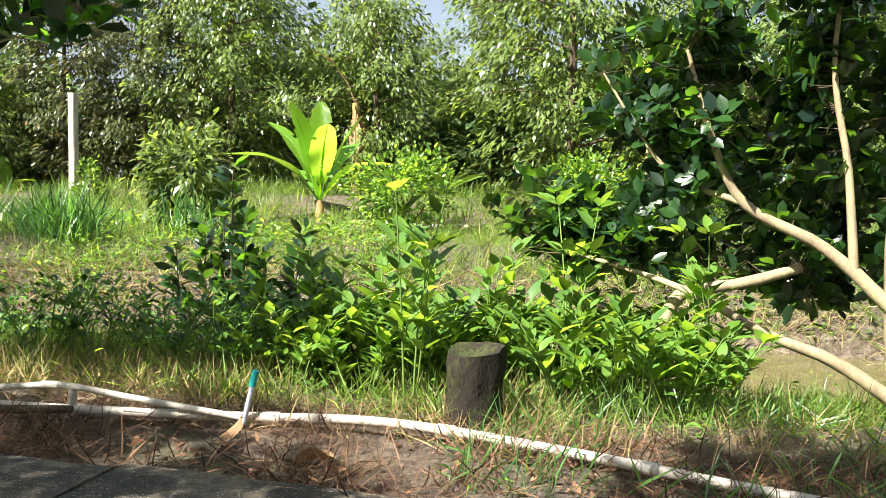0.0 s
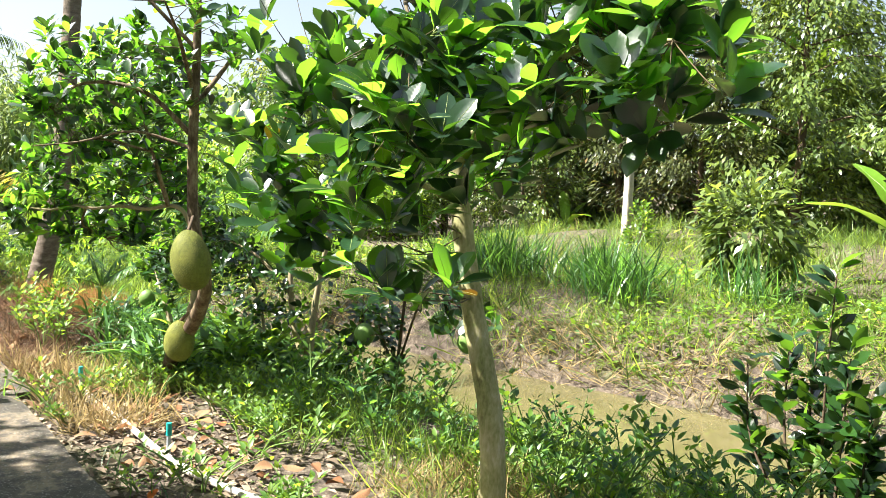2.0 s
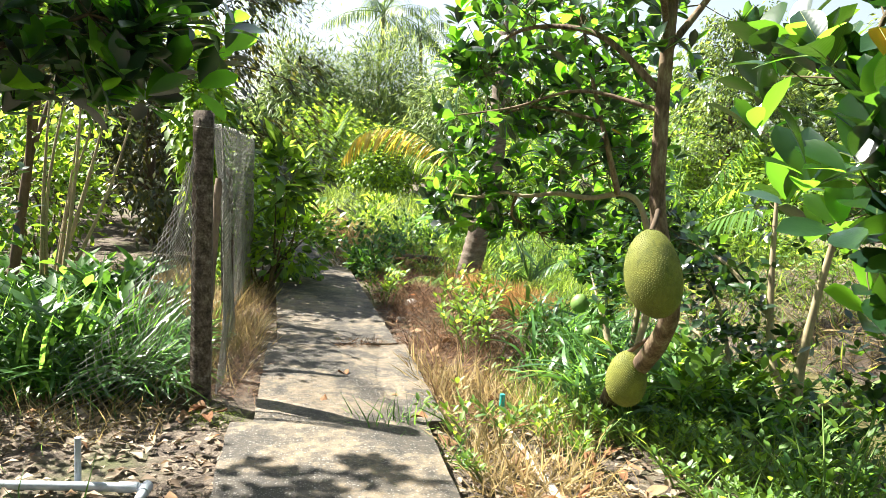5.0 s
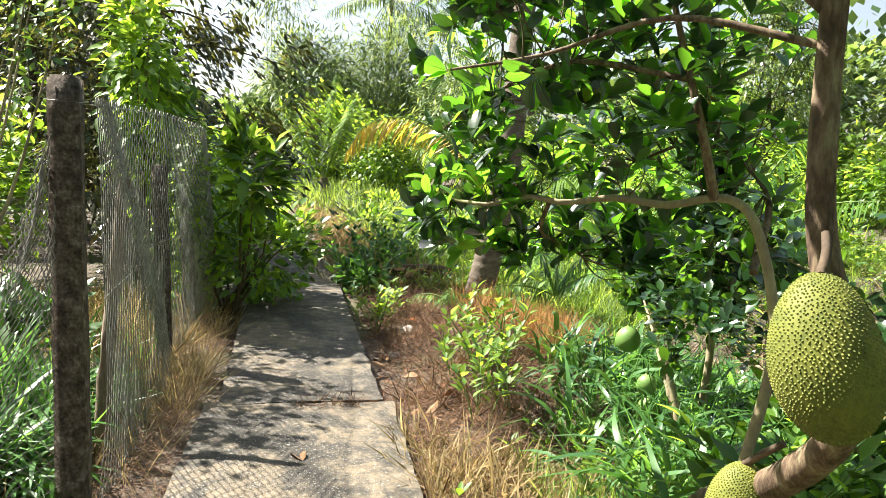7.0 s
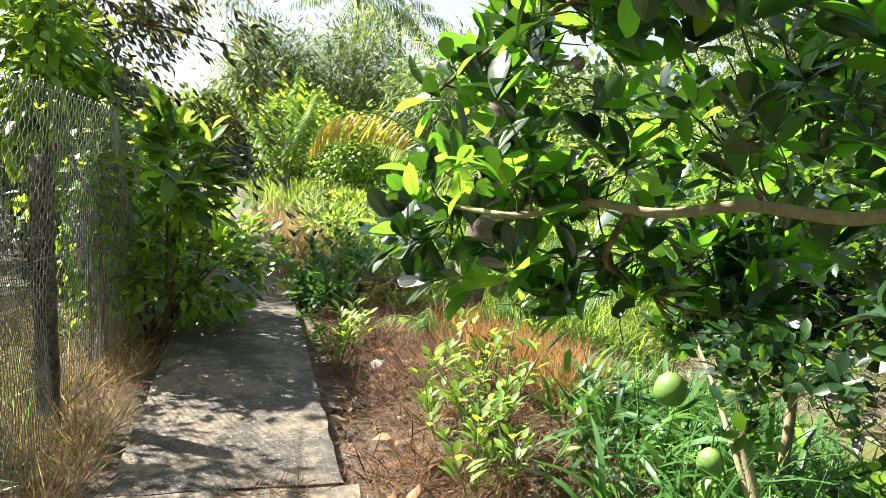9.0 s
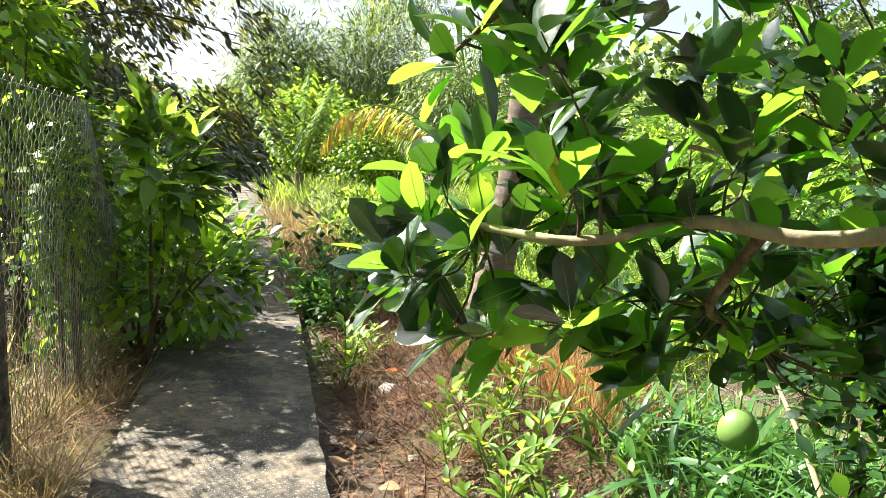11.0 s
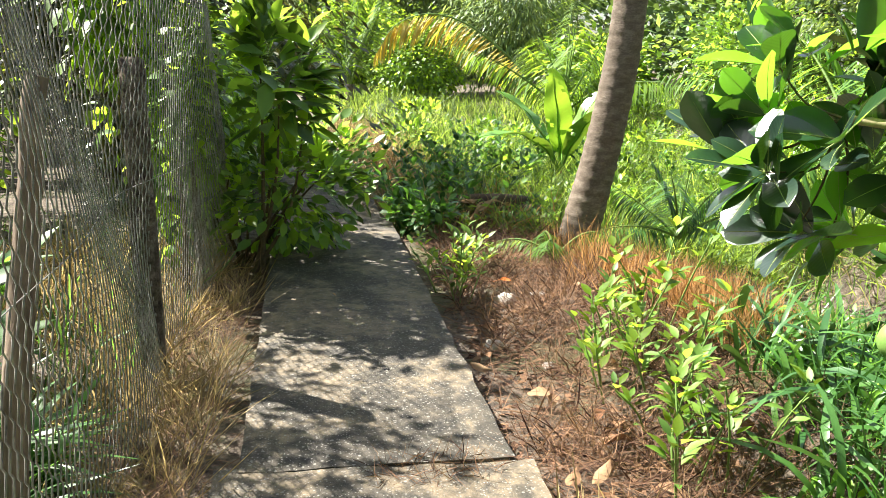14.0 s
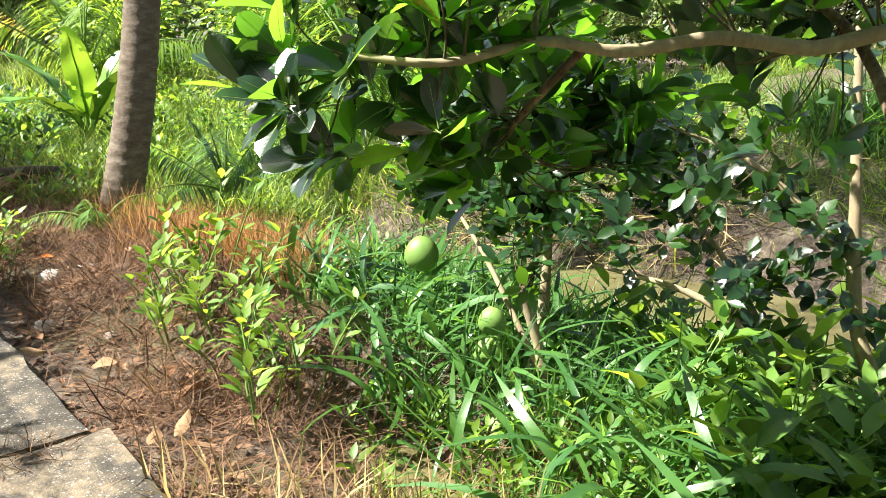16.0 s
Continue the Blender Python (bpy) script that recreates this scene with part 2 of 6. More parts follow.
def concrete_material():
    m, n, l, b = node_material("weathered_concrete")
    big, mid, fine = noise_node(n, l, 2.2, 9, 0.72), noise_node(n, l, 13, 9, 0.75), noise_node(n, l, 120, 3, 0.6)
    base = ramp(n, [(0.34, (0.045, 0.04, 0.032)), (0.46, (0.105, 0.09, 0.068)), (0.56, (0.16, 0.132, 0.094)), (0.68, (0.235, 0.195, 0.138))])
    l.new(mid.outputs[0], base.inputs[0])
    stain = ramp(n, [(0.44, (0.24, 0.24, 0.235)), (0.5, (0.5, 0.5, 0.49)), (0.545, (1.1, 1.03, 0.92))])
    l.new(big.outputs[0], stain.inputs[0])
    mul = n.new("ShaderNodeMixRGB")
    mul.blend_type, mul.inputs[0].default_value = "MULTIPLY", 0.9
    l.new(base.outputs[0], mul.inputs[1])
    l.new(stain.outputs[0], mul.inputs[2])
    out = mul.outputs[0]
    for scale, edge, pale in ((95, 0.24, (0.27, 0.255, 0.225)), (44, 0.2, (0.25, 0.235, 0.205))):
        vor = n.new("ShaderNodeTexVoronoi")
        vor.inputs["Scale"].default_value = scale
        l.new(n.new("ShaderNodeTexCoord").outputs["Object"], vor.inputs[0])
        gate = ramp(n, [(edge, (0.8, 0.8, 0.8)), (edge + 0.08, (0, 0, 0))])
        l.new(vor.outputs["Distance"], gate.inputs[0])
        sel = ramp(n, [(0.5, (0, 0, 0)), (0.6, (1, 1, 1))])
        l.new(vor.outputs["Color"], sel.inputs[0])
        both = n.new("ShaderNodeMixRGB")
        both.blend_type, both.inputs[0].default_value = "MULTIPLY", 1.0
        l.new(gate.outputs[0], both.inputs[1])
        l.new(sel.outputs[0], both.inputs[2])
        grit = n.new("ShaderNodeMixRGB")
        l.new(both.outputs[0], grit.inputs[0])
        l.new(out, grit.inputs[1])
        grit.inputs[2].default_value = (*pale, 1)
        out = grit.outputs[0]
    l.new(out, b.inputs["Base Color"])
    b.inputs["Roughness"].default_value = 0.75
    add = n.new("ShaderNodeMath")
    l.new(mid.outputs[0], add.inputs[0])
    l.new(fine.outputs[0], add.inputs[1])
    bump_in(n, l, b, add.outputs[0], 0.6, 0.007)
    return m


def soil_material():
    m, n, l, b = node_material("soil_and_litter")
    big, mid, fine = noise_node(n, l, 0.9, 8, 0.7), noise_node(n, l, 12, 9, 0.8), noise_node(n, l, 60, 5, 0.7)
    soil = ramp(n, [(0.34, (0.03, 0.022, 0.016)), (0.5, (0.12, 0.092, 0.068)), (0.66, (0.3, 0.25, 0.19))])
    l.new(mid.outputs[0], soil.inputs[0])
    moss = ramp(n, [(0.3, (0.05, 0.06, 0.02)), (0.7, (0.13, 0.15, 0.045))])
    l.new(fine.outputs[0], moss.inputs[0])
    gate = ramp(n, [(0.5, (0, 0, 0)), (0.62, (0.75, 0.75, 0.75))])
    l.new(big.outputs[0], gate.inputs[0])
    mix = n.new("ShaderNodeMixRGB")
    l.new(gate.outputs[0], mix.inputs[0])
    l.new(soil.outputs[0], mix.inputs[1])
    l.new(moss.outputs[0], mix.inputs[2])
    l.new(mix.outputs[0], b.inputs["Base Color"])
    b.inputs["Roughness"].default_value = 0.95
    add = n.new("ShaderNodeMath")
    l.new(mid.outputs[0], add.inputs[0])
    l.new(fine.outputs[0], add.inputs[1])
    bump_in(n, l, b, add.outputs[0], 0.9, 0.03)
    return m


def water_material():
    m, n, l, b = node_material("murky_water")
    a = noise_node(n, l, 0.8, 4)
    r = ramp(n, [(0.3, (0.085, 0.078, 0.034)), (0.7, (0.15, 0.135, 0.06))])
    l.new(a.outputs[0], r.inputs[0])
    l.new(r.outputs[0], b.inputs["Base Color"])
    b.inputs["Roughness"].default_value, b.inputs["IOR"].default_value = 0.04, 1.33
    bump_in(n, l, b, noise_node(n, l, 5, 3).outputs[0], 0.06, 0.01)
    return m


M["concrete"], M["soil"], M["water"] = concrete_material(), soil_material(), water_material()

# ---- kit ----
rng = np.random.default_rng(7)


class Soup:
    """Vertices and faces gathered in arrays, linked as one mesh."""

    def __init__(self):
        self.v, self.f, self.n = [], [], 0

    def add(self, v, f):
        self.v.append(np.asarray(v, float).reshape(-1, 3))
        self.f.append(np.asarray(f, int) + self.n)
        self.n += len(self.v[-1])

    def mesh(self, name, material, smooth=True):
        me = bpy.data.meshes.new(name)
        v = np.concatenate(self.v)
        me.vertices.add(len(v))
        me.vertices.foreach_set("co", v.astype(np.float32).ravel())
        loops = np.concatenate([f.ravel() for f in self.f]).astype(np.int32)
        sizes = np.concatenate([np.full(len(f), f.shape[1]) for f in self.f]).astype(np.int32)
        me.loops.add(len(loops))
        me.loops.foreach_set("vertex_index", loops)
        me.polygons.add(len(sizes))
        me.polygons.foreach_set("loop_start", (np.cumsum(sizes) - sizes).astype(np.int32))
        me.polygons.foreach_set("loop_total", sizes)
        me.polygons.foreach_set("use_smooth", np.full(len(sizes), smooth))
        me.update(calc_edges=True)
        me.materials.append(material)
        return me


def part(name, soup, material, parent=None, label="", smooth=True):
    """One mesh object out of a soup or a bmesh, under a thing or a part."""
    if isinstance(soup, Soup):
        me = soup.mesh(name, material, smooth)
    elif isinstance(soup, bpy.types.Mesh):
        me = soup
    else:
        me = bpy.data.meshes.new(name)
        soup.to_mesh(me)
        soup.free()
        me.materials.append(material)
        for p in me.polygons:
            p.use_smooth = smooth
    ob = new(name, me)
    if parent:
        ob.parent = parent
    if label:
        tagged(ob, label)
    return ob


def unit(a):
    a = np.asarray(a, float)
    return a / np.maximum(np.linalg.norm(a, axis=-1, keepdims=True), 1e-9)


def leaf_form(rows, cols, width, peak=0.5, fold=0.15, droop=0.12, point=0.8, wave=0.0):
    """A leaf of length 1 along y: half-width by row, folded at the midrib and drooping to the tip."""
    v = []
    for i in range(rows):
        s = i / (rows - 1)
        e = s ** (math.log(0.5) / math.log(peak))
        w = width / 2 * max(math.sin(math.pi * e), 0) ** point + 0.024 * width
        for j in range(cols):
            u = 2 * j / (cols - 1) - 1
            v.append((u * w, s, fold * abs(u) * w - droop * s * s + wave * math.sin(9 * s + 3 * u) * abs(u)))
    f = [(i * cols + j, i * cols + j + 1, (i + 1) * cols + j + 1, (i + 1) * cols + j) for i in range(rows - 1) for j in range(cols - 1)]
    return np.array(v), np.array(f)


def place(soup, form, pos, way, up, size, wide=None):
    v, f = form
    pos, way = np.asarray(pos, float), unit(way)
    k = len(pos)
    side = unit(np.cross(way, up))
    top = np.cross(side, way)
    size = np.broadcast_to(size, (k,))[:, None, None]
    wide = 1.0 if wide is None else np.broadcast_to(wide, (k,))[:, None, None]
    out = pos[:, None] + size * (v[None, :, 0:1] * wide * side[:, None] + v[None, :, 1:2] * way[:, None] + v[None, :, 2:3] * top[:, None])
    idx = (f[None] + (np.arange(k) * len(v))[:, None, None]).reshape(-1, f.shape[1])
    soup.add(out, idx)


def smooth_line(points, steps=4):
    p = np.asarray(points, float)
    if len(p) < 3:
        return p
    q = np.concatenate([[2 * p[0] - p[1]], p, [2 * p[-1] - p[-2]]])
    out = []
    for i in range(1, len(q) - 2):
        for s in np.linspace(0, 1, steps, endpoint=False):
            a, b, c, d = q[i - 1:i + 3]
            out.append(0.5 * (2 * b + (c - a) * s + (2 * a - 5 * b + 4 * c - d) * s * s + (3 * b - a - 3 * c + d) * s ** 3))
    return np.array(out + [p[-1]])


def tube(soup, points, r0, r1, sides=8, lump=0.0, power=1.0, cap=True, rings=None):
    p = np.asarray(points, float)
    n = len(p)
    way = unit(np.gradient(p, axis=0))
    ref = np.where(np.abs(way[:, 2:3]) > 0.9, [[1.0, 0, 0]], [[0, 0, 1.0]])
    a = unit(np.cross(way, ref))
    for i in range(1, n):
        a[i] = unit(a[i - 1] - way[i] * np.dot(a[i - 1], way[i]))
    b = np.cross(way, a)
    s = np.linspace(0, 1, n) ** power
    r = r0 + (r1 - r0) * s
    if rings is not None:
        r = r * rings
    ang = np.arange(sides) * 2 * math.pi / sides
    rr = r[:, None] * (1 + lump * rng.uniform(-1, 1, (n, sides)))
    v = p[:, None] + rr[..., None] * (np.cos(ang)[None, :, None] * a[:, None] + np.sin(ang)[None, :, None] * b[:, None])
    i, j = np.meshgrid(np.arange(n - 1), np.arange(sides), indexing="ij")
    k = (j + 1) % sides
    f = np.stack([i * sides + j, i * sides + k, (i + 1) * sides + k, (i + 1) * sides + j], -1).reshape(-1, 4)
    soup.add(v, f)
    if cap:
        soup.add(v[0], [list(range(sides))[::-1]])
        soup.add(v[-1], [list(range(sides))])


def empty(name, x=0, y=0, z=0):
    ob = new(name)
    ob.location = (x, y, z)
    ob.empty_display_size = 0.1
    return ob


def noise2(x, y, s, o=0.0):
    return noise.noise(Vector((x * s + o, y * s - o, o)))


def lerp_table(x, table):
    return np.interp(x, [a for a, _ in table], [b for _, b in table])


FAR_EDGE = ((-14, 7.2), (-12, 7.4), (-9, 9.0), (-5, 10.0), (-1, 10.8), (4, 10.6), (40, 11))


def ground_z(x, y):
    """Height of the ground: a flat strip by the path, the ditch, and the raised bed beyond it."""
    x, y = np.asarray(x, float), np.asarray(y, float)
    far = lerp_table(x, FAR_EDGE)
    shift = lerp_table(x, ((-14, -0.3), (-7, 0.0), (-4, 0.7), (0.5, 0.8), (2, 0.3), (6, 0.3)))
    a = np.interp(y - shift, [4.9, 5.8, 6.6, 7.25, 7.7], [0, -0.1, -0.3, -0.55, -0.95])
    b = np.interp(y - far, [-0.5, 0, 0.5, 1.6, 4.5, 7.5, 11], [-0.95, -0.55, 0.0, 0.35, 0.48, 1.0, 1.1])
    z = np.maximum(a, b)
    open_end = np.interp(x, [-15, -11.5], [1, 0])
    z = z * (1 - open_end) + open_end * np.interp(y, [4, 7, 12, 20], [0, -0.15, 0.1, 0.6])
    dip = np.exp(-((x + 7.75) ** 2 / 0.3 + (y - 4.75) ** 2 / 0.07)) * 0.34
    heap = 0.07 * np.sin(5.3 * x + 1.7 * np.sin(4.1 * y)) * np.sin(6.1 * y + 1.3 * np.sin(3.7 * x)) + 0.05
    return z - dip + heap * np.clip((y - 4.0) / 0.25, 0, 1) * np.clip((5.6 - y) / 0.3, 0, 1) * np.clip((x + 12.8) / 0.4, 0, 1) * np.clip((-7.9 - x) / 0.5, 0, 1)


def ground_at(x, y):
    return float(ground_z(x, y)) + 0.03 * noise2(x, y, 1.7) * (1 if y > 4.1 or y < 2.4 else 0.4) - 0.02


# ---- setting ----
def build_ground():
    s = Soup()
    xs = np.concatenate([[-600, -200, -90, -60], np.arange(-45, -16, 1.0), np.arange(-16, 6, 0.16), np.arange(6, 20, 1.0), [30, 60, 150, 600]])
    ys = np.concatenate([[-600, -150, -60, -30], np.arange(-15, 0, 1.0), np.arange(0, 13, 0.16), np.arange(13, 30, 0.8), [35, 60, 150, 600]])
    gx, gy = np.meshgrid(xs, ys, indexing="ij")
    z = ground_z(gx, gy)
    for i in range(len(xs)):
        for j in range(len(ys)):
            x, y = xs[i], ys[j]
            if abs(x) < 40 and abs(y) < 40:
                flat = 1 if y > 4.1 or y < 2.4 else 0.4
                z[i, j] += 0.03 * noise2(x, y, 1.7) * flat + 0.012 * noise2(x, y, 6, 3.0) * flat - 0.02
    n, m = len(xs), len(ys)
    i, j = np.meshgrid(np.arange(n - 1), np.arange(m - 1), indexing="ij")
    f = np.stack([i * m + j, (i + 1) * m + j, (i + 1) * m + j + 1, i * m + j + 1], -1).reshape(-1, 4)
    s.add(np.stack([gx, gy, z], -1), f)
    tagged(part("ground", s, M["soil"]), "brown orchard soil with leaf litter and ditch banks", "ground", kind="structure")


def build_water():
    s = Soup()
    xs, ys = np.linspace(-14, 40, 40), np.linspace(4.6, 12.5, 12)
    gx, gy = np.meshgrid(xs, ys, indexing="ij")
    i, j = np.meshgrid(np.arange(39), np.arange(11), indexing="ij")
    f = np.stack([i * 12 + j, (i + 1) * 12 + j, (i + 1) * 12 + j + 1, i * 12 + j + 1], -1).reshape(-1, 4)
    s.add(np.stack([gx, gy, np.full_like(gx, -0.55)], -1), f)
    tagged(part("water", s, M["water"]), "still murky olive ditch water", "water", kind="structure")
    p = Soup()
    a = np.linspace(0, 2 * math.pi, 24, endpoint=False)
    p.add(np.stack([-7.75 + 0.5 * np.cos(a), 4.75 + 0.26 * np.sin(a), np.full(24, -0.2)], -1), [list(range(24))])
    tagged(part("puddle", p, M["water"]), "small dark puddle among bank grass", "puddle", kind="structure")


def slab_mesh(lx, ly, h, seed):
    """A cast slab with chipped, uneven edges."""
    bm = bmesh.new()
    nx, ny = max(int(lx / 0.12), 4), 9
    r = random.Random(seed)
    grid = [[bm.verts.new(((i / nx - 0.5) * lx, (j / ny - 0.5) * ly, h)) for j in range(ny + 1)] for i in range(nx + 1)]
    low = {}
    for i in range(nx + 1):
        for j in range(ny + 1):
            if i in (0, nx) or j in (0, ny):
                v = grid[i][j]
                v.co.x += r.uniform(-0.005, 0.005)
                v.co.y += 0.012 * noise.noise(Vector((v.co.x * 4 + seed, j, 0))) + r.uniform(-0.004, 0.004)
                v.co.z -= r.uniform(0.0, 0.012)
                low[(i, j)] = bm.verts.new((v.co.x * 0.997, v.co.y * 0.995, -0.02))
            else:
                grid[i][j].co.z += r.uniform(-0.003, 0.003)
    for i in range(nx):
        for j in range(ny):
            bm.faces.new((grid[i][j], grid[i + 1][j], grid[i + 1][j + 1], grid[i][j + 1]))
    for i in range(nx):
        for j in (0, ny):
            q = (grid[i][j], grid[i + 1][j], low[(i + 1, j)], low[(i, j)])
            bm.faces.new(q if j == ny else q[::-1])
    for j in range(ny):
        for i in (0, nx):
            q = (grid[i][j], grid[i][j + 1], low[(i, j + 1)], low[(i, j)])
            bm.faces.new(q if i == 0 else q[::-1])
    bmesh.ops.recalc_face_normals(bm, faces=bm.faces)
    return bm


def build_path():
    path = tagged(empty("path"), "weathered concrete slab footpath with moss stains", "path", kind="structure")
    rows = [(4.6, 2.0, 2.62, 3.86, 0.05), (2.0, -0.6, 2.58, 3.92, 0.055), (-0.6, -3.2, 2.6, 3.84, 0.06), (-3.2, -6.35, 2.57, 3.72, 0.075),
            (-6.36, -8.36, 2.70, 3.84, 0.075), (-8.345, -12.86, 2.69, 3.68, 0.092)]
    x = -12.93
    while x > -34:
        mid = 3.05 - 0.052 * (-12.9 - x)
        rows.append((x, x - 1.02, mid - 0.46, mid + 0.46, 0.085))
        x -= 1.05
    for k, (x0, x1, y0, y1, h) in enumerate(rows):
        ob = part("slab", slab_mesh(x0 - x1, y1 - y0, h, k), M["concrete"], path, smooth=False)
        ob.location = ((x0 + x1) / 2, (y0 + y1) / 2, 0.0)
        ob.rotation_euler = (radians(random.uniform(-0.5, 0.5)), radians(random.uniform(-0.25, 0.25)), radians(2.35 if k == 5 else random.uniform(-0.4, 0.4)))


build_ground()
build_water()
build_path()

# ---- leaves ----
F_JACK = leaf_form(6, 3, 0.46, 0.6, 0.25, 0.12, 0.56)
F_JACK_LOW = leaf_form(4, 3, 0.52, 0.56, 0.22, 0.12, 0.7)
F_POMELO = leaf_form(4, 3, 0.52, 0.5, 0.2, 0.12, 0.75)
F_THIN = leaf_form(3, 2, 0.36, 0.45, 0.2, 0.18, 0.8)
F_FAR = leaf_form(3, 2, 0.7, 0.45, 0, 0.15, 0.8)
F_NARROW = leaf_form(3, 2, 0.16, 0.45, 0, 0.25, 0.8)
F_HEART = leaf_form(4, 3, 0.75, 0.32, 0.15, 0.15, 0.7)
F_BLADE = leaf_form(3, 2, 0.03, 0.3, 0, 0.6, 0.5)
F_BLADE_UP = leaf_form(3, 2, 0.013, 0.3, 0, 0.2, 0.5)
F_BROAD_BLADE = leaf_form(7, 3, 0.05, 0.4, 0.3, 0.85, 0.5)
F_ARCH = F_BROAD_BLADE[0].copy(), F_BROAD_BLADE[1]
F_ARCH[0][:, 1] = 1.5 * F_BROAD_BLADE[0][:, 1] - 0.95 * F_BROAD_BLADE[0][:, 1] ** 2
F_LEAFLET = leaf_form(4, 2, 0.06, 0.3, 0, 0.4, 0.5)
F_HERB = leaf_form(4, 3, 0.42, 0.4, 0.25, 0.2, 0.8)


def rosette(soup, centre, way, count, size, form, spread=(35, 85), up_pull=0.25):
    """A whorl of leaves round the end of a twig."""
    centre, way = np.asarray(centre, float), unit(way)
    a = unit(np.cross(way, [0.3, 0.2, 1.0] if abs(way[2]) < 0.9 else [1.0, 0, 0]))
    b = np.cross(way, a)
    ph = np.arange(count) * 2.4 + rng.uniform(0, 6)
    al = np.radians(rng.uniform(*spread, count))
    rad = np.cos(ph)[:, None] * a + np.sin(ph)[:, None] * b
    d = way * np.cos(al)[:, None] + rad * np.sin(al)[:, None]
    up = way * np.sin(al)[:, None] - rad * np.cos(al)[:, None] + np.array([0, 0, up_pull]) + rng.normal(0, 0.12, (count, 3))
    base = centre - way * rng.uniform(0, 0.06, count)[:, None] + d * size * 0.12
    place(soup, form, base, d, up, size * rng.uniform(0.7, 1.15, count), rng.uniform(0.85, 1.15, count))


class Wood:
    """The limbs of a tree, each a part, and the points on them from which twigs start."""

    def __init__(self, thing, bark, sides=8):
        self.thing, self.bark, self.sides, self.pts = thing, bark, sides, []

    def limb(self, name, points, r0, r1, lump=0.05, label="", power=1.0, bark=""):
        line = smooth_line(points, 5)
        s = Soup()
        tube(s, line, r0, r1, self.sides, lump, power)
        part(name, s, M[bark or self.bark], self.thing, label)
        self.pts.append(line[len(line) // 3:])
        return line

    def nearest(self, p):
        allp = np.concatenate(self.pts)
        d = np.linalg.norm(allp - p, axis=1) + 0.4 * np.maximum(allp[:, 2] - p[2] + 0.1, 0)
        return allp[np.argmin(d)]


def twig_to(soup, a, b, r=0.0026, sag=0.08):
    a, b = np.asarray(a, float), np.asarray(b, float)
    L = np.linalg.norm(b - a)
    mid = (a + b) / 2 + rng.normal(0, 0.08, 3) * L - np.array([0, 0, sag * L])
    line = smooth_line([a, mid, b], 4)
    tube(soup, line, r * (1 + 0.8 * L), r * 0.5, 5, cap=False)
    return unit(line[-1] - line[-2])


def leafy(wood, centres, leaf, form, size, count, extra_along=1, spread=(35, 85), twig_mat="bark_twig", keep=None, label="", single=None, up_pull=0.25, lift=0.25):
    """Twigs from the limbs to the given places, each ending in a whorl, with more whorls on the way."""
    twigs, crown = Soup(), Soup()
    singles = []
    for c in centres:
        a = wood.nearest(c)
        d = twig_to(twigs, a, c)
        for q in range(extra_along + 1):
            s = 1 - 0.28 * q * rng.uniform(0.7, 1.2)
            p = a + (c - a) * s + (rng.normal(0, 0.05, 3) if q else 0)
            if keep is not None and not keep(p):
                continue
            dd = unit(d + rng.normal(0, 0.35, 3) + np.array([0, 0, lift]))
            if single is not None and len(singles) < 40 and single(p):
                singles.append((p, dd))
            else:
                rosette(crown, p, dd, rng.integers(*count), size, form, spread, up_pull)
    if twigs.n:
        tagged(part("twigwork", twigs, M[twig_mat], wood.thing), kind="stuff")
    if crown.n:
        tagged(part("crown", crown, M[leaf], wood.thing, label), kind="stuff")
    return singles


def single_leaves(thing, spots, size, count, material):
    """The nearest leaves, each an object of its own on one of a few shared meshes."""
    forms = [leaf_form(9, 5, w, p, f, d, 0.55, 0.012) for w, p, f, d in ((0.48, 0.62, 0.25, 0.06), (0.44, 0.58, 0.15, 0.2), (0.52, 0.6, 0.3, 0.1))]
    meshes = []
    for v, f in forms:
        s = Soup()
        v = v.copy()
        s.add(v, f)
        # raised midrib and stalk
        rib = np.stack([np.zeros(9), np.linspace(-0.16, 0.96, 9), np.interp(np.linspace(-0.16, 0.96, 9), v[2::5, 1], v[2::5, 2]) + 0.004], -1)
        tube(s, rib, 0.011, 0.003, 4, cap=False)
        me = s.mesh("leaf", material)
        me.materials.append(M["leaf_rib"])
        for q in me.polygons[len(f):]:
            q.material_index = 1
        meshes.append(me)
    made = 0
    for p, way in spots:
        a = unit(np.cross(way, [0.3, 0.2, 1.0]))
        b = np.cross(way, a)
        k = int(rng.integers(*count))
        ph0 = rng.uniform(0, 6)
        for i in range(k):
            if made >= 300:
                return
            al = radians(rng.uniform(22, 78))
            ph = ph0 + 2.4 * i
            rad = math.cos(ph) * a + math.sin(ph) * b
            d = unit(way * math.cos(al) + rad * math.sin(al))
            up = way * math.sin(al) - rad * math.cos(al) + np.array([0, 0, 0.3]) + rng.normal(0, 0.12, 3)
            side = unit(np.cross(d, up))
            top = np.cross(side, d)
            sz = size * rng.uniform(0.65, 1.15)
            base = p - way * rng.uniform(0, 0.05) + d * sz * 0.14
            ob = part("leaf", meshes[int(rng.integers(3))], material, thing)
            m = Matrix((side, d, top)).transposed().to_4x4() @ Matrix.Diagonal((sz, sz, sz, 1))
            m.translation = Vector(base) - thing.location
            ob.matrix_basis = m
            made += 1


def blob(centre, radii, n, hollow=0.5):
    d = unit(rng.normal(0, 1, (n, 3)))
    r = rng.uniform(hollow, 1, n) ** 0.6
    return np.asarray(centre) + d * r[:, None] * np.asarray(radii)


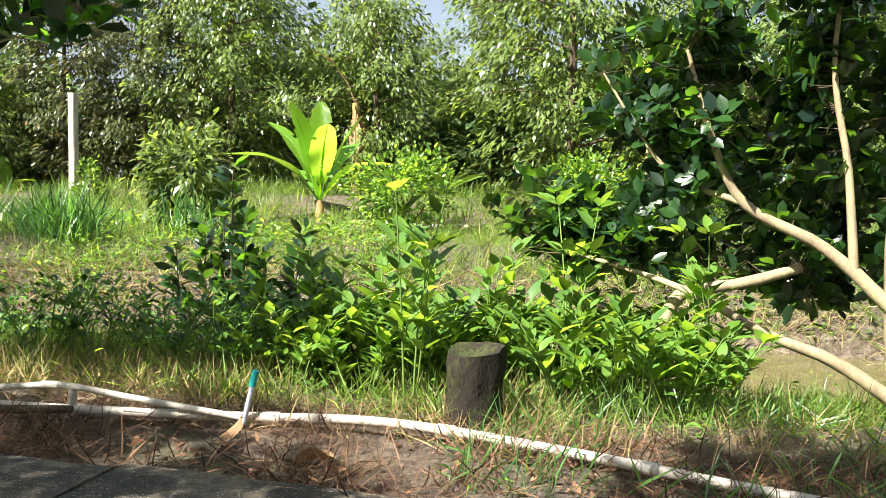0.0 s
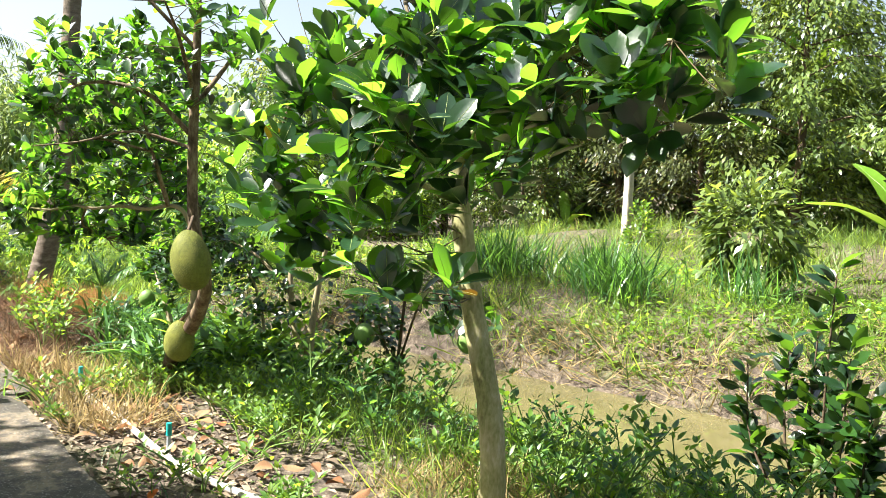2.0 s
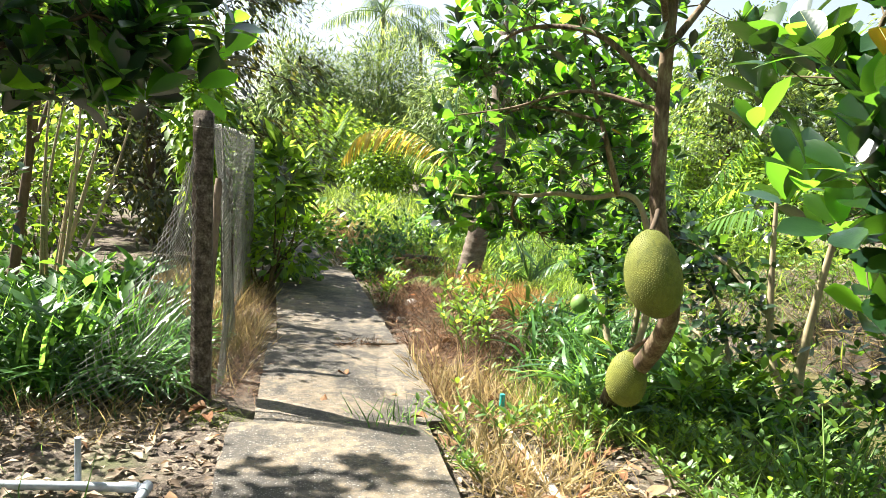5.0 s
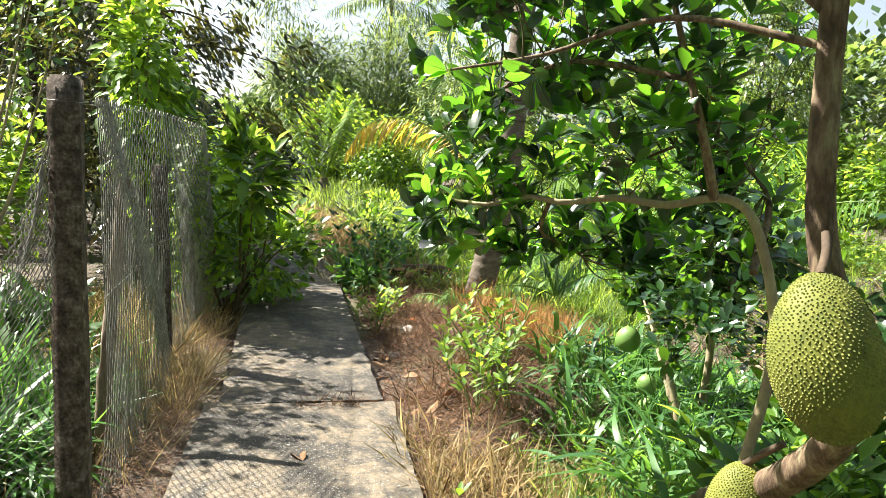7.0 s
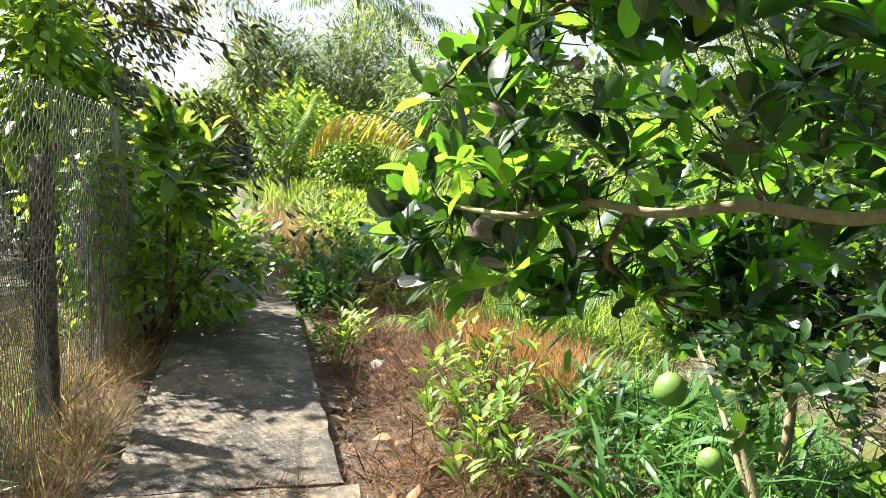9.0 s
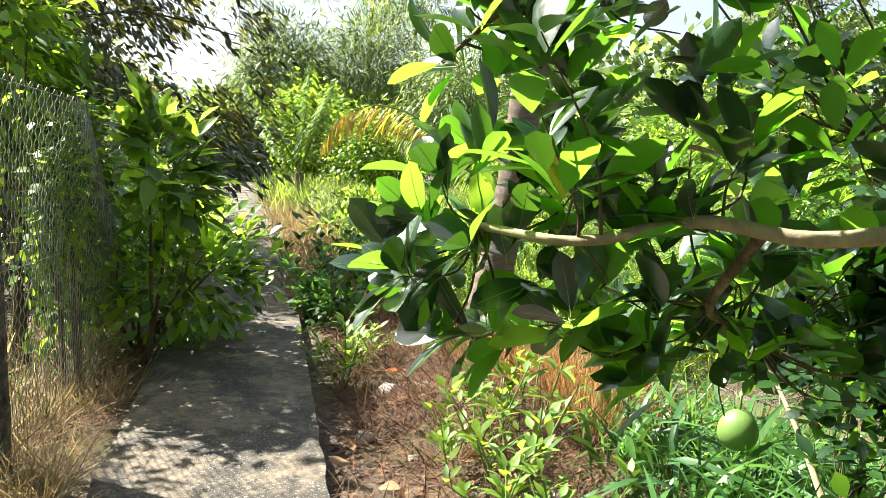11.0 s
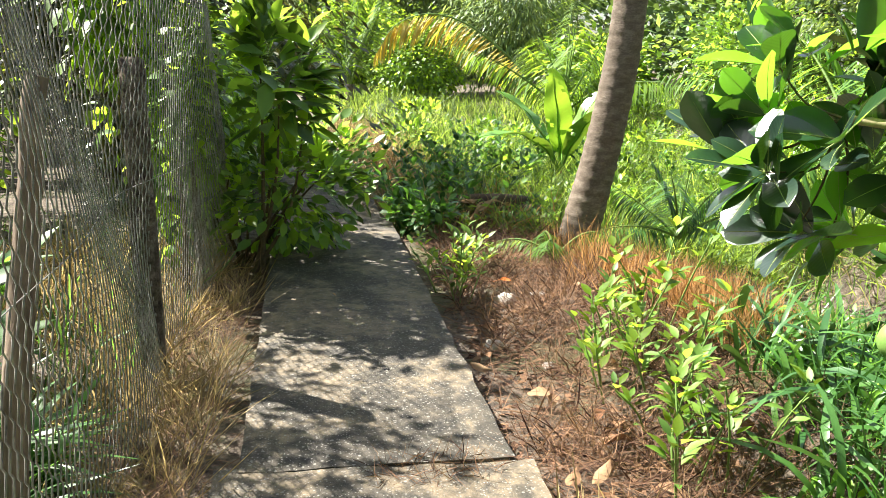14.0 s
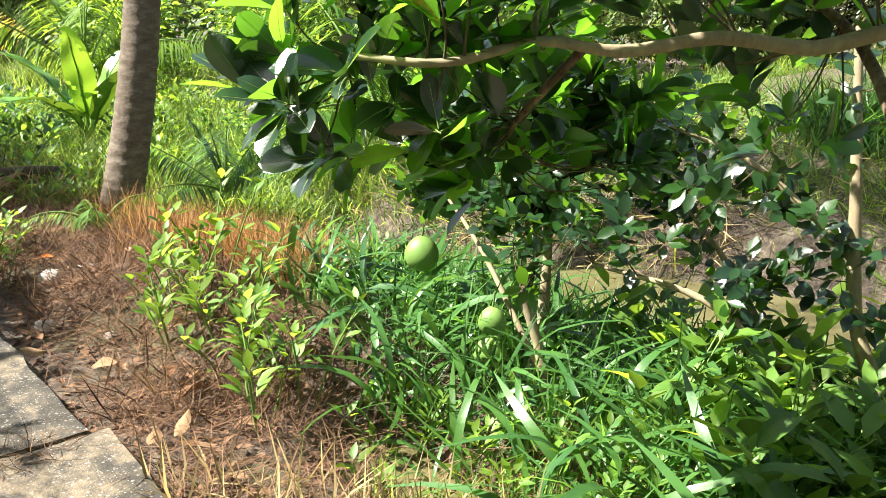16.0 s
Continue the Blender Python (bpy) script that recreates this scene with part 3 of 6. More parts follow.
# ---- trees by the path ----
def fruit_body(soup, centre, rx, rz, lean=(0, 0, 0), bumps=0, top_pull=0.0, seg=28, rows=20):
    v = []
    for i in range(rows + 1):
        th = math.pi * i / rows
        for j in range(seg):
            ph = 2 * math.pi * j / seg
            k = 1 + 0.04 * math.sin(3 * ph + 1) * math.sin(th) + top_pull * math.cos(th)
            x, y, z = rx * k * math.sin(th) * math.cos(ph), rx * k * math.sin(th) * math.sin(ph), rz * math.cos(th)
            v.append((centre[0] + x + lean[0] * z, centre[1] + y + lean[1] * z, centre[2] + z))
    f = [(i * seg + j, (i + 1) * seg + j, (i + 1) * seg + (j + 1) % seg, i * seg + (j + 1) % seg) for i in range(rows) for j in range(seg)]
    soup.add(v, f)
    return v


def jackfruit(centre, rx, rz, lean, hang, label):
    """A big oval fruit covered with small blunt spikes, on its stalk."""
    t = tagged(empty("jackfruit"), label, "fruit")
    s = Soup()
    fruit_body(s, centre, rx, rz, lean, top_pull=-0.1, seg=40, rows=30)
    n = int(3400 * (rx / 0.15) ** 2)
    k = np.arange(n) + 0.5
    ct, ph = 1 - 2 * k / n, math.pi * (1 + 5 ** 0.5) * k
    ph = ph + rng.normal(0, 0.02, n)
    ct = np.clip(ct + rng.normal(0, 0.006, n), -1, 1)
    st = np.sqrt(1 - ct ** 2)
    kk = 1 + 0.04 * np.sin(3 * ph + 1) * st - 0.1 * ct
    p = np.stack([rx * kk * st * np.cos(ph), rx * kk * st * np.sin(ph), rz * ct], -1)
    nrm = unit(p / np.array([rx ** 2, rx ** 2, rz ** 2]))
    p[:, 0] += lean[0] * p[:, 2]
    p[:, 1] += lean[1] * p[:, 2]
    p += np.asarray(centre)
    a = unit(np.cross(nrm, [0.2, 0.1, 1]))
    b = np.cross(nrm, a)
    w, h = 0.0052, 0.0035
    ang = np.arange(6) * math.pi / 3
    base = p[:, None] + w * (np.cos(ang)[None, :, None] * a[:, None] + np.sin(ang)[None, :, None] * b[:, None]) - nrm[:, None] * 0.002
    tip = (p + nrm * h)[:, None]
    v = np.concatenate([base, tip], 1)
    f = np.array([(i, (i + 1) % 6, 6) for i in range(6)])
    spikes = Soup()
    spikes.add(v, (f[None] + (np.arange(n) * 7)[:, None, None]).reshape(-1, 3))
    part("rind", s, M["jack_skin"], t)
    tagged(part("spiky_skin", spikes, M["jack_skin"], t, smooth=False), kind="stuff")
    st = Soup()
    top = (centre[0] + lean[0] * rz, centre[1] + lean[1] * rz, centre[2] + rz * 0.97)
    tube(st, smooth_line([top, (np.array(top) + hang) / 2 + [0.01, 0, 0.01], hang], 4), 0.014, 0.012, 7, 0.08)
    part("stalk", st, M["bark_dark"], t)
    return t


def thin_side(p):
    """The open side of the crowns over the puddle, where few twigs grow."""
    return p[1] > 4.6 and p[2] < 1.8 and p[0] > -6.4 - 0.66 * (p[1] - 4.6) and rng.random() < 0.6


def jack_tree_fruiting():
    t = tagged(empty("jackfruit_tree", -6.1, 4.92, -0.02), "bent young jackfruit tree bearing two large fruits", "tree")
    t.location = (0, 0, 0)
    w = Wood(t, "bark_brown", 12)
    w.limb("trunk", [(-6.72, 4.98, -0.1), (-6.5, 4.94, 0.16), (-6.15, 4.88, 0.38), (-5.72, 4.82, 0.62), (-5.36, 4.76, 0.92), (-5.34, 4.7, 1.2), (-5.42, 4.68, 1.5), (-5.42, 4.67, 2.0), (-5.36, 4.66, 2.7), (-5.3, 4.62, 3.7)], 0.07, 0.024, 0.05)
    w.limb("limb", [(-6.1, 4.88, 0.42), (-6.12, 5.0, 0.95), (-6.2, 4.95, 1.36), (-6.28, 4.86, 1.48), (-6.39, 4.68, 1.445), (-6.48, 4.5, 1.462), (-6.57, 4.33, 1.435), (-6.66, 4.2, 1.45), (-6.75, 4.05, 1.41), (-6.88, 3.92, 1.42)], 0.022, 0.007, 0.07, "pale horizontal limb", bark="bark_pale")
    w.limb("limb", [(-6.62, 4.28, 1.44), (-6.8, 4.3, 1.3), (-7.0, 4.45, 1.22), (-7.15, 4.6, 1.15)], 0.01, 0.004)
    w.limb("limb", [(-6.3, 4.82, 1.48), (-6.2, 4.7, 1.75), (-6.22, 4.6, 2.1), (-6.3, 4.5, 2.6)], 0.02, 0.007)
    w.limb("limb", [(-5.42, 4.67, 2.0), (-5.65, 4.4, 2.3), (-6.0, 4.1, 2.35), (-6.4, 3.95, 2.2)], 0.02, 0.006)
    w.limb("limb", [(-5.4, 4.66, 2.2), (-5.55, 5.0, 2.6), (-6.0, 5.3, 2.9)], 0.02, 0.007)
    w.limb("limb", [(-5.4, 4.66, 2.3), (-5.0, 4.4, 2.6), (-4.7, 4.2, 2.75)], 0.018, 0.006)
    w.limb("limb", [(-5.37, 4.66, 2.6), (-5.6, 4.3, 3.0), (-6.0, 4.0, 3.3)], 0.016, 0.006)
    w.limb("limb", [(-6.3, 5.0, 1.2), (-6.6, 5.2, 1.5), (-7.0, 5.1, 1.7), (-7.3, 4.9, 1.6)], 0.017, 0.006)
    w.limb("limb", [(-5.42, 4.67, 1.92), (-5.7, 4.35, 2.02), (-5.95, 4.05, 1.93), (-6.1, 3.75, 1.88)], 0.012, 0.004)
    w.limb("limb", [(-6.21, 4.66, 1.9), (-6.55, 4.32, 1.98), (-6.85, 4.05, 1.85), (-7.05, 3.88, 1.7)], 0.012, 0.004)

    def keep(p):
        return not (p[2] < 1.12 and p[0] > -7.5 and p[1] < 5.2) and not (p[1] < 4.15 and p[2] < 2.0 and p[0] > -6.55) and not (p[1] < 3.75 and p[2] < 2.1) and math.dist(p, (-5.55, 3.6, 1.52)) > 1.0 and math.dist(p, (-4.85, 3.5, 1.55)) > 0.75 and not thin_side(p)
    low = np.concatenate([blob((-6.95, 4.02, 1.36), (0.2, 0.3, 0.22), 18, 0.2), blob((-6.8, 4.2, 1.7), (0.32, 0.42, 0.28), 26, 0.2), blob((-7.05, 4.6, 1.22), (0.25, 0.42, 0.2), 26, 0.2), blob((-7.0, 4.95, 1.45), (0.5, 0.5, 0.42), 20, 0.2), blob((-6.5, 4.8, 1.8), (0.5, 0.4, 0.3), 24, 0.2)])
    high = np.concatenate([blob((-6.2, 4.5, 2.45), (1.0, 0.75, 0.6), 64, 0.2), blob((-5.4, 4.5, 2.9), (0.9, 0.9, 0.7), 40, 0.3), blob((-6.9, 5.2, 1.6), (0.8, 0.55, 0.6), 8, 0.2), blob((-6.3, 3.95, 2.2), (0.5, 0.25, 0.22), 24, 0.2), blob((-7.0, 5.0, 2.2), (0.7, 0.6, 0.5), 30, 0.2), blob((-6.95, 4.3, 2.4), (0.6, 0.45, 0.6), 30, 0.2), blob((-7.3, 4.95, 1.6), (0.45, 0.45, 0.5), 14, 0.2)])
    near = lambda p: p[1] < 4.5 and p[2] < 1.9
    spots = leafy(w, np.concatenate([low, high]), "jack_leaf", F_JACK, 0.112, (5, 9), 1, keep=keep, label="glossy dark green leaves", single=near, lift=1.3, spread=(25, 75))
    spots = [(np.array(p), unit(d)) for p, d in (((-5.95, 3.72, 1.87), (0.1, -0.8, 0.1)), ((-6.12, 3.86, 1.84), (-0.3, -0.6, -0.1)), ((-5.98, 4.02, 1.86), (0.2, -0.3, -0.4)), ((-6.3, 4.12, 1.88), (-0.4, -0.3, -0.3)), ((-6.1, 3.7, 1.9), (-0.2, -0.7, 0.2)), ((-6.6, 4.0, 1.86), (-0.3, -0.6, 0.2)), ((-7.03, 3.88, 1.7), (-0.3, -0.6, 0.2)), ((-6.95, 3.98, 1.78), (-0.4, -0.2, 0.6)), ((-7.2, 3.96, 1.55), (-0.5, -0.5, 0.1)), ((-6.85, 4.06, 1.6), (-0.2, -0.6, -0.3)), ((-6.66, 4.18, 1.46), (-0.3, -0.6, 0.6)), ((-6.98, 3.83, 1.43), (-0.5, -0.5, 0.5)), ((-6.95, 3.85, 1.32), (-0.4, -0.3, -0.4)))] + spots
    single_leaves(t, spots, 0.11, (5, 8), M["jack_leaf_single"])
    jackfruit((-5.22, 4.6, 1.15), 0.134, 0.205, (-0.16, -0.06), (-5.36, 4.66, 1.44), "large green oval jackfruit hanging from trunk")
    jackfruit((-5.88, 4.78, 0.46), 0.112, 0.16, (0.02, 0.0), (-5.78, 4.86, 0.72), "smaller green jackfruit hanging low on trunk")


def jack_tree_leaning():
    t = tagged(empty("jackfruit_tree"), "leaning jackfruit tree with pale mossy trunk", "tree")
    w = Wood(t, "bark_jack", 14)
    w.limb("trunk", [(-2.8, 5.25, -0.12), (-2.74, 5.22, 0.3), (-2.78, 5.2, 0.67), (-2.88, 5.18, 1.02), (-2.98, 5.17, 1.4), (-3.07, 5.16, 1.84), (-3.14, 5.15, 2.3), (-3.2, 5.12, 2.9), (-3.2, 5.05, 4.0)], 0.072, 0.036, 0.05)
    w.limb("limb", [(-3.07, 5.16, 1.86), (-2.6, 5.0, 2.1), (-2.0, 4.9, 2.3), (-1.5, 4.8, 2.25)], 0.03, 0.008)
    w.limb("limb", [(-3.12, 5.15, 2.2), (-3.3, 4.6, 2.35), (-3.5, 4.45, 2.15), (-3.6, 4.4, 1.9)], 0.018, 0.005, bark="bark_twig")
    w.limb("limb", [(-3.14, 5.14, 2.4), (-2.9, 4.75, 2.55), (-2.65, 4.5, 2.5), (-2.45, 4.4, 2.35)], 0.018, 0.005, bark="bark_twig")
    w.limb("limb", [(-3.15, 5.14, 2.5), (-3.5, 5.3, 2.7), (-3.9, 5.4, 2.6)], 0.022, 0.007)
    w.limb("limb", [(-3.18, 5.12, 2.8), (-2.6, 5.4, 3.1), (-2.0, 5.7, 3.2)], 0.02, 0.007)
    w.limb("limb", [(-3.03, 5.16, 1.65), (-3.3, 4.8, 1.8), (-3.6, 4.5, 1.6)], 0.018, 0.006)
    c = np.concatenate([np.array([(-2.5, 4.3, 1.34), (-2.46, 4.34, 1.3), (-2.0, 4.3, 1.38), (-2.69, 4.3, 1.55), (-3.48, 4.4, 1.68), (-2.56, 4.5, 1.77), (-3.4, 4.6, 2.03), (-4.0, 4.6, 1.48), (-2.08, 4.4, 1.66), (-2.58, 4.4, 1.58), (-2.28, 4.5, 1.95)]), blob((-2.3, 4.1, 2.05), (0.5, 0.25, 0.42), 14, 0.2), blob((-3.35, 4.45, 1.85), (0.65, 0.35, 0.45), 22, 0.2), blob((-2.75, 4.4, 2.05), (1.0, 0.4, 0.5), 30, 0.2), blob((-3.1, 4.45, 1.6), (0.7, 0.35, 0.38), 12, 0.2), blob((-3.0, 4.9, 2.75), (1.4, 1.0, 0.8), 60, 0.3), blob((-1.9, 4.8, 2.2), (0.75, 0.6, 0.45), 60, 0.2), blob((-3.3, 5.4, 2.1), (0.9, 0.5, 0.5), 46, 0.2)])

    def keep(p):
        return p[1] > 4.05 and not (-3.35 < p[0] < -2.75 and 4.6 < p[1] < 5.1 and p[2] < 2.2)
    near = lambda p: p[1] < 4.5 and p[2] < 2.4
    spots = leafy(w, c, "jack_leaf", F_JACK, 0.15, (5, 9), 1, keep=keep, label="glossy dark green leaves", single=near, lift=1.6, spread=(20, 72))
    single_leaves(t, spots, 0.155, (6, 9), M["jack_leaf_single"])


def jack_tree_beside_fence():
    t = tagged(empty("jackfruit_tree"), "dense jackfruit tree reaching over the path", "tree")
    w = Wood(t, "bark_dark", 10)
    w.limb("trunk", [(-5.2, 0.9, -0.1), (-5.15, 1.0, 0.8), (-5.0, 1.15, 1.6), (-4.9, 1.2, 2.6), (-4.9, 1.2, 3.6)], 0.07, 0.03)
    w.limb("limb", [(-5.02, 1.12, 1.5), (-4.9, 1.7, 1.9), (-4.75, 2.2, 2.1)], 0.024, 0.007)
    w.limb("limb", [(-4.92, 1.2, 2.2), (-4.6, 1.9, 2.6), (-4.5, 2.4, 2.7)], 0.022, 0.007)
    w.limb("limb", [(-4.92, 1.2, 2.4), (-5.6, 1.3, 2.8), (-6.1, 1.4, 2.9)], 0.022, 0.007)
    w.limb("limb", [(-4.92, 1.2, 2.0), (-4.3, 1.0, 2.5), (-3.8, 1.0, 2.7)], 0.022, 0.007)
    c = np.concatenate([blob((-4.9, 1.9, 2.15), (0.6, 0.85, 0.55), 84, 0.2), blob((-4.9, 1.1, 2.9), (1.3, 1.1, 0.8), 120, 0.3)])
    leafy(w, c, "jack_leaf", F_JACK, 0.15, (6, 10), 1, lift=1.4, spread=(20, 75), keep=lambda p: p[1] < 2.85 and p[2] > 1.5, label="glossy dark green leaves")


def pomelo(place_at, r, label):
    t = tagged(empty("pomelo"), label, "fruit")
    s = Soup()
    fruit_body(s, place_at, r, r * 1.05, top_pull=-0.09, seg=20, rows=14)
    part("peel", s, M["pomelo_skin"], t)
    st = Soup()
    x, y, z = place_at
    tube(st, [(x, y, z + r * 1.0), (x + 0.005, y, z + r + 0.03), (x + 0.01, y, z + r + 0.07)], 0.006, 0.004, 6)
    part("stalk", st, M["green_stem"], t)
    return t


def pomelo_tree(label, stems, crowns, keep=None, size=0.09, bark="bark_pale"):
    t = tagged(empty("pomelo_tree"), label, "tree")
    w = Wood(t, bark, 9)
    for k, (pts, r0, r1) in enumerate(stems):
        w.limb("trunk" if k == 0 else "limb", pts, r0, r1, 0.07)
    leafy(w, np.concatenate([blob(c, r, n, 0.15) for c, r, n in crowns]), "pomelo_leaf", F_POMELO, size, (4, 8), 2, (40, 100), keep=keep, label="small glossy dark green leaves")


# Added tree, mostly out of view; its crown only blocks the sun.
def shade_tree(x, y, up=0.0):
    t = tagged(empty("jackfruit_tree"), "spreading jackfruit tree added to shade the path and bank", "tree")
    w = Wood(t, "bark_dark", 9)
    w.limb("trunk", [(x, y, -0.1), (x + 0.05, y, 1.2), (x, y + 0.05, 2.4), (x, y, 3.6 + up)], 0.08, 0.03)
    for a in range(0, 360, 72):
        dx, dy = math.cos(radians(a)), math.sin(radians(a))
        w.limb("limb", [(x, y, 1.9 + up + a / 400), (x + dx * 0.5, y + dy * 0.5, 2.4 + up + a / 400), (x + dx * 1.0, y + dy * 1.0, 2.6 + up + a / 400)], 0.024, 0.007)
    leafy(w, blob((x, y, 2.85 + up), (1.75, 1.25, 0.75), 190, 0.2), "jack_leaf", F_JACK_LOW, 0.14, (5, 8), 1, keep=lambda p: p[2] > 2.0, label="glossy dark green leaves")


# added shade casters, placed by where their shadows fall on path and bank
shade_tree(-2.1, 0.9)
shade_tree(-3.9, 0.3, 2.2)
shade_tree(0.2, 0.5, 1.6)
shade_tree(-6.1, 0.3, 0.7)
shade_tree(0.35, 1.0, 2.2)
# added tree whose sparse high crown throws dappled shade on the slabs
pomelo_tree("tall pomelo tree added behind the fence to dapple the path", [
    ([(-10.2, 0.1, -0.1), (-10.2, 0.25, 1.0), (-10.1, 0.45, 2.2), (-10.0, 0.6, 3.2)], 0.06, 0.02),
    ([(-10.2, 0.3, 1.2), (-9.7, 0.5, 2.2), (-9.3, 0.7, 3.0)], 0.03, 0.01),
    ([(-10.2, 0.3, 1.4), (-10.6, 0.5, 2.4), (-10.9, 0.6, 3.1)], 0.03, 0.01)],
    [((-10.0, 0.6, 3.2), (1.1, 0.7, 0.4), 36)], bark="bark_dark")
jack_tree_fruiting()
jack_tree_leaning()
jack_tree_beside_fence()
pomelo_tree("multi-stemmed pomelo tree on the ditch bank", [
    ([(-6.6, 6.35, -0.3), (-6.65, 6.35, 0.2), (-6.6, 6.4, 0.8), (-6.5, 6.5, 1.6)], 0.05, 0.016),
    ([(-6.62, 6.35, -0.1), (-6.9, 6.3, 0.3), (-7.0, 6.3, 0.9), (-7.1, 6.35, 1.5)], 0.04, 0.014),
    ([(-6.62, 6.35, -0.15), (-6.3, 6.3, 0.15), (-5.9, 6.25, 0.3), (-5.5, 6.2, 0.6)], 0.03, 0.008),
    ([(-6.6, 6.35, -0.2), (-6.95, 6.15, 0.08), (-7.4, 6.0, 0.38), (-7.9, 5.85, 0.45)], 0.034, 0.008),
    ([(-7.1, 6.1, 0.16), (-7.5, 6.2, 0.55), (-7.9, 6.2, 0.85)], 0.02, 0.006),
    ([(-6.95, 6.3, 0.6), (-7.3, 6.1, 0.95), (-7.6, 5.9, 1.1)], 0.02, 0.006)],
    [((-6.6, 6.4, 1.4), (0.9, 0.6, 0.6), 26), ((-7.5, 6.0, 0.85), (0.6, 0.5, 0.4), 40), ((-5.7, 6.2, 0.6), (0.6, 0.4, 0.35), 18), ((-7.9, 5.9, 1.1), (0.5, 0.5, 0.4), 24), ((-7.0, 6.2, 0.5), (0.5, 0.4, 0.25), 10)], keep=lambda p: p[2] < 0.85 or not thin_side(p))
pomelo_tree("small pruned pomelo tree among long grass", [
    ([(-7.75, 5.45, -0.25), (-7.8, 5.45, 0.1), (-7.9, 5.4, 0.42)], 0.026, 0.02),
    ([(-8.1, 5.75, -0.25), (-8.1, 5.75, 0.15), (-8.15, 5.8, 0.6), (-8.3, 5.8, 1.2)], 0.035, 0.012),
    ([(-7.8, 5.45, 0.05), (-8.2, 5.45, 0.5), (-8.6, 5.5, 0.75)], 0.016, 0.006)],
    [((-8.5, 5.9, 0.95), (0.55, 0.45, 0.4), 70), ((-8.2, 5.9, 1.35), (0.5, 0.4, 0.4), 44), ((-8.75, 5.6, 0.72), (0.25, 0.25, 0.16), 16), ((-8.0, 5.6, 0.7), (0.35, 0.3, 0.2), 22)])
pomelo_tree("pomelo tree with sunlit crooked limbs by the ditch", [
    ([(2.75, 6.2, -0.2), (2.68, 6.25, 0.4), (2.66, 6.3, 1.0), (2.75, 6.3, 1.8), (2.8, 6.3, 2.8)], 0.075, 0.028),
    ([(2.7, 6.2, 0.0), (2.35, 6.2, 0.22), (2.0, 6.2, 0.35), (1.5, 6.2, 0.6), (0.9, 6.5, 0.75)], 0.045, 0.012),
    ([(2.68, 6.25, 0.5), (2.3, 6.3, 0.85), (1.85, 6.3, 1.1), (1.65, 6.3, 1.5), (1.5, 6.3, 2.0)], 0.045, 0.012),
    ([(2.45, 6.28, 0.75), (2.4, 6.3, 1.3), (2.3, 6.3, 1.9), (2.35, 6.3, 2.6)], 0.028, 0.01),
    ([(1.35, 6.4, -0.3), (1.36, 6.38, 0.1), (1.48, 6.36, 0.5), (1.66, 6.36, 0.58), (1.9, 6.4, 0.63), (2.2, 6.5, 0.72)], 0.05, 0.03),
    ([(1.85, 6.3, 1.1), (1.4, 6.4, 1.3), (1.0, 6.5, 1.9)], 0.022, 0.007)],
    [((1.7, 6.6, 1.75), (0.9, 0.5, 0.8), 115), ((2.5, 6.8, 1.6), (0.8, 0.5, 1.0), 120), ((1.2, 6.8, 0.95), (0.6, 0.5, 0.35), 60), ((2.3, 6.95, 0.75), (0.6, 0.3, 0.4), 60), ((2.2, 6.3, 2.6), (1.1, 0.8, 0.6), 60), ((0.6, 6.95, 1.0), (0.45, 0.4, 0.3), 34)], size=0.125)
for p, r in (((-8.66, 5.46, 0.39), 0.085), ((-8.04, 5.37, 0.1), 0.075), ((-7.98, 5.32, 0.27), 0.06)):
    tagged(pomelo(p, r, "unripe green pomelo hanging among leaves"), group="pomelos on the small tree")
for p, r in (((-4.36, 6.13, 0.75), 0.085), ((-5.26, 6.06, 0.52), 0.085), ((-4.0, 6.1, 0.68), 0.085), ((-4.95, 6.1, 0.3), 0.05)):
    tagged(pomelo(p, r, "dark green pomelo on a thin drooping branch"), group="pomelos over the ditch")
pomelo((0.9, 6.75, 0.6), 0.085, "pale green sunlit pomelo under a low limb")


# ---- plants, one function a kind ----
def scatter(n, box, chance=None):
    x = rng.uniform(box[0], box[1], n)
    y = rng.uniform(box[2], box[3], n)
    ok = np.ones(n, bool)
    if chance is not None:
        ok = rng.uniform(0, 1, n) < chance(x, y)
    x, y = x[ok], y[ok]
    return np.stack([x, y, ground_z(x, y) - 0.03], -1)


def patches(x, y, s, o=0.0, low=0.25):
    """A clumpy chance between low and 1."""
    return np.clip(low + 0.8 * (np.sin(x * s + 1.3 * np.sin(y * s * 0.7 + o)) * np.sin(y * s * 1.1 + 1.7 * np.sin(x * s * 0.6) + o) + 0.35), 0, 1)


def grass_into(soup, p, form, height, tilt=0.45):
    n = len(p)
    way = unit(np.stack([rng.normal(0, tilt, n), rng.normal(0, tilt, n), np.ones(n)], -1))
    up = np.stack([rng.normal(0, 1, n), rng.normal(0, 1, n), np.full(n, 0.2)], -1)
    place(soup, form, p, way, up, rng.uniform(*height, n), rng.uniform(0.7, 1.4, n))


def stuff(name, soup, material, label, category):
    return tagged(part(name, soup, M[material]), label, category, kind="stuff")


def clear_of_path(x, y):
    far = np.interp(x, [-34, -12.9, -12, 6], [1.7, 3.05, 3.2, 3.2])
    half = np.where(x < -12.8, 0.42, 0.54)
    return np.abs(y - far) > half


def wet(x, y):
    return ground_z(x, y) < -0.5


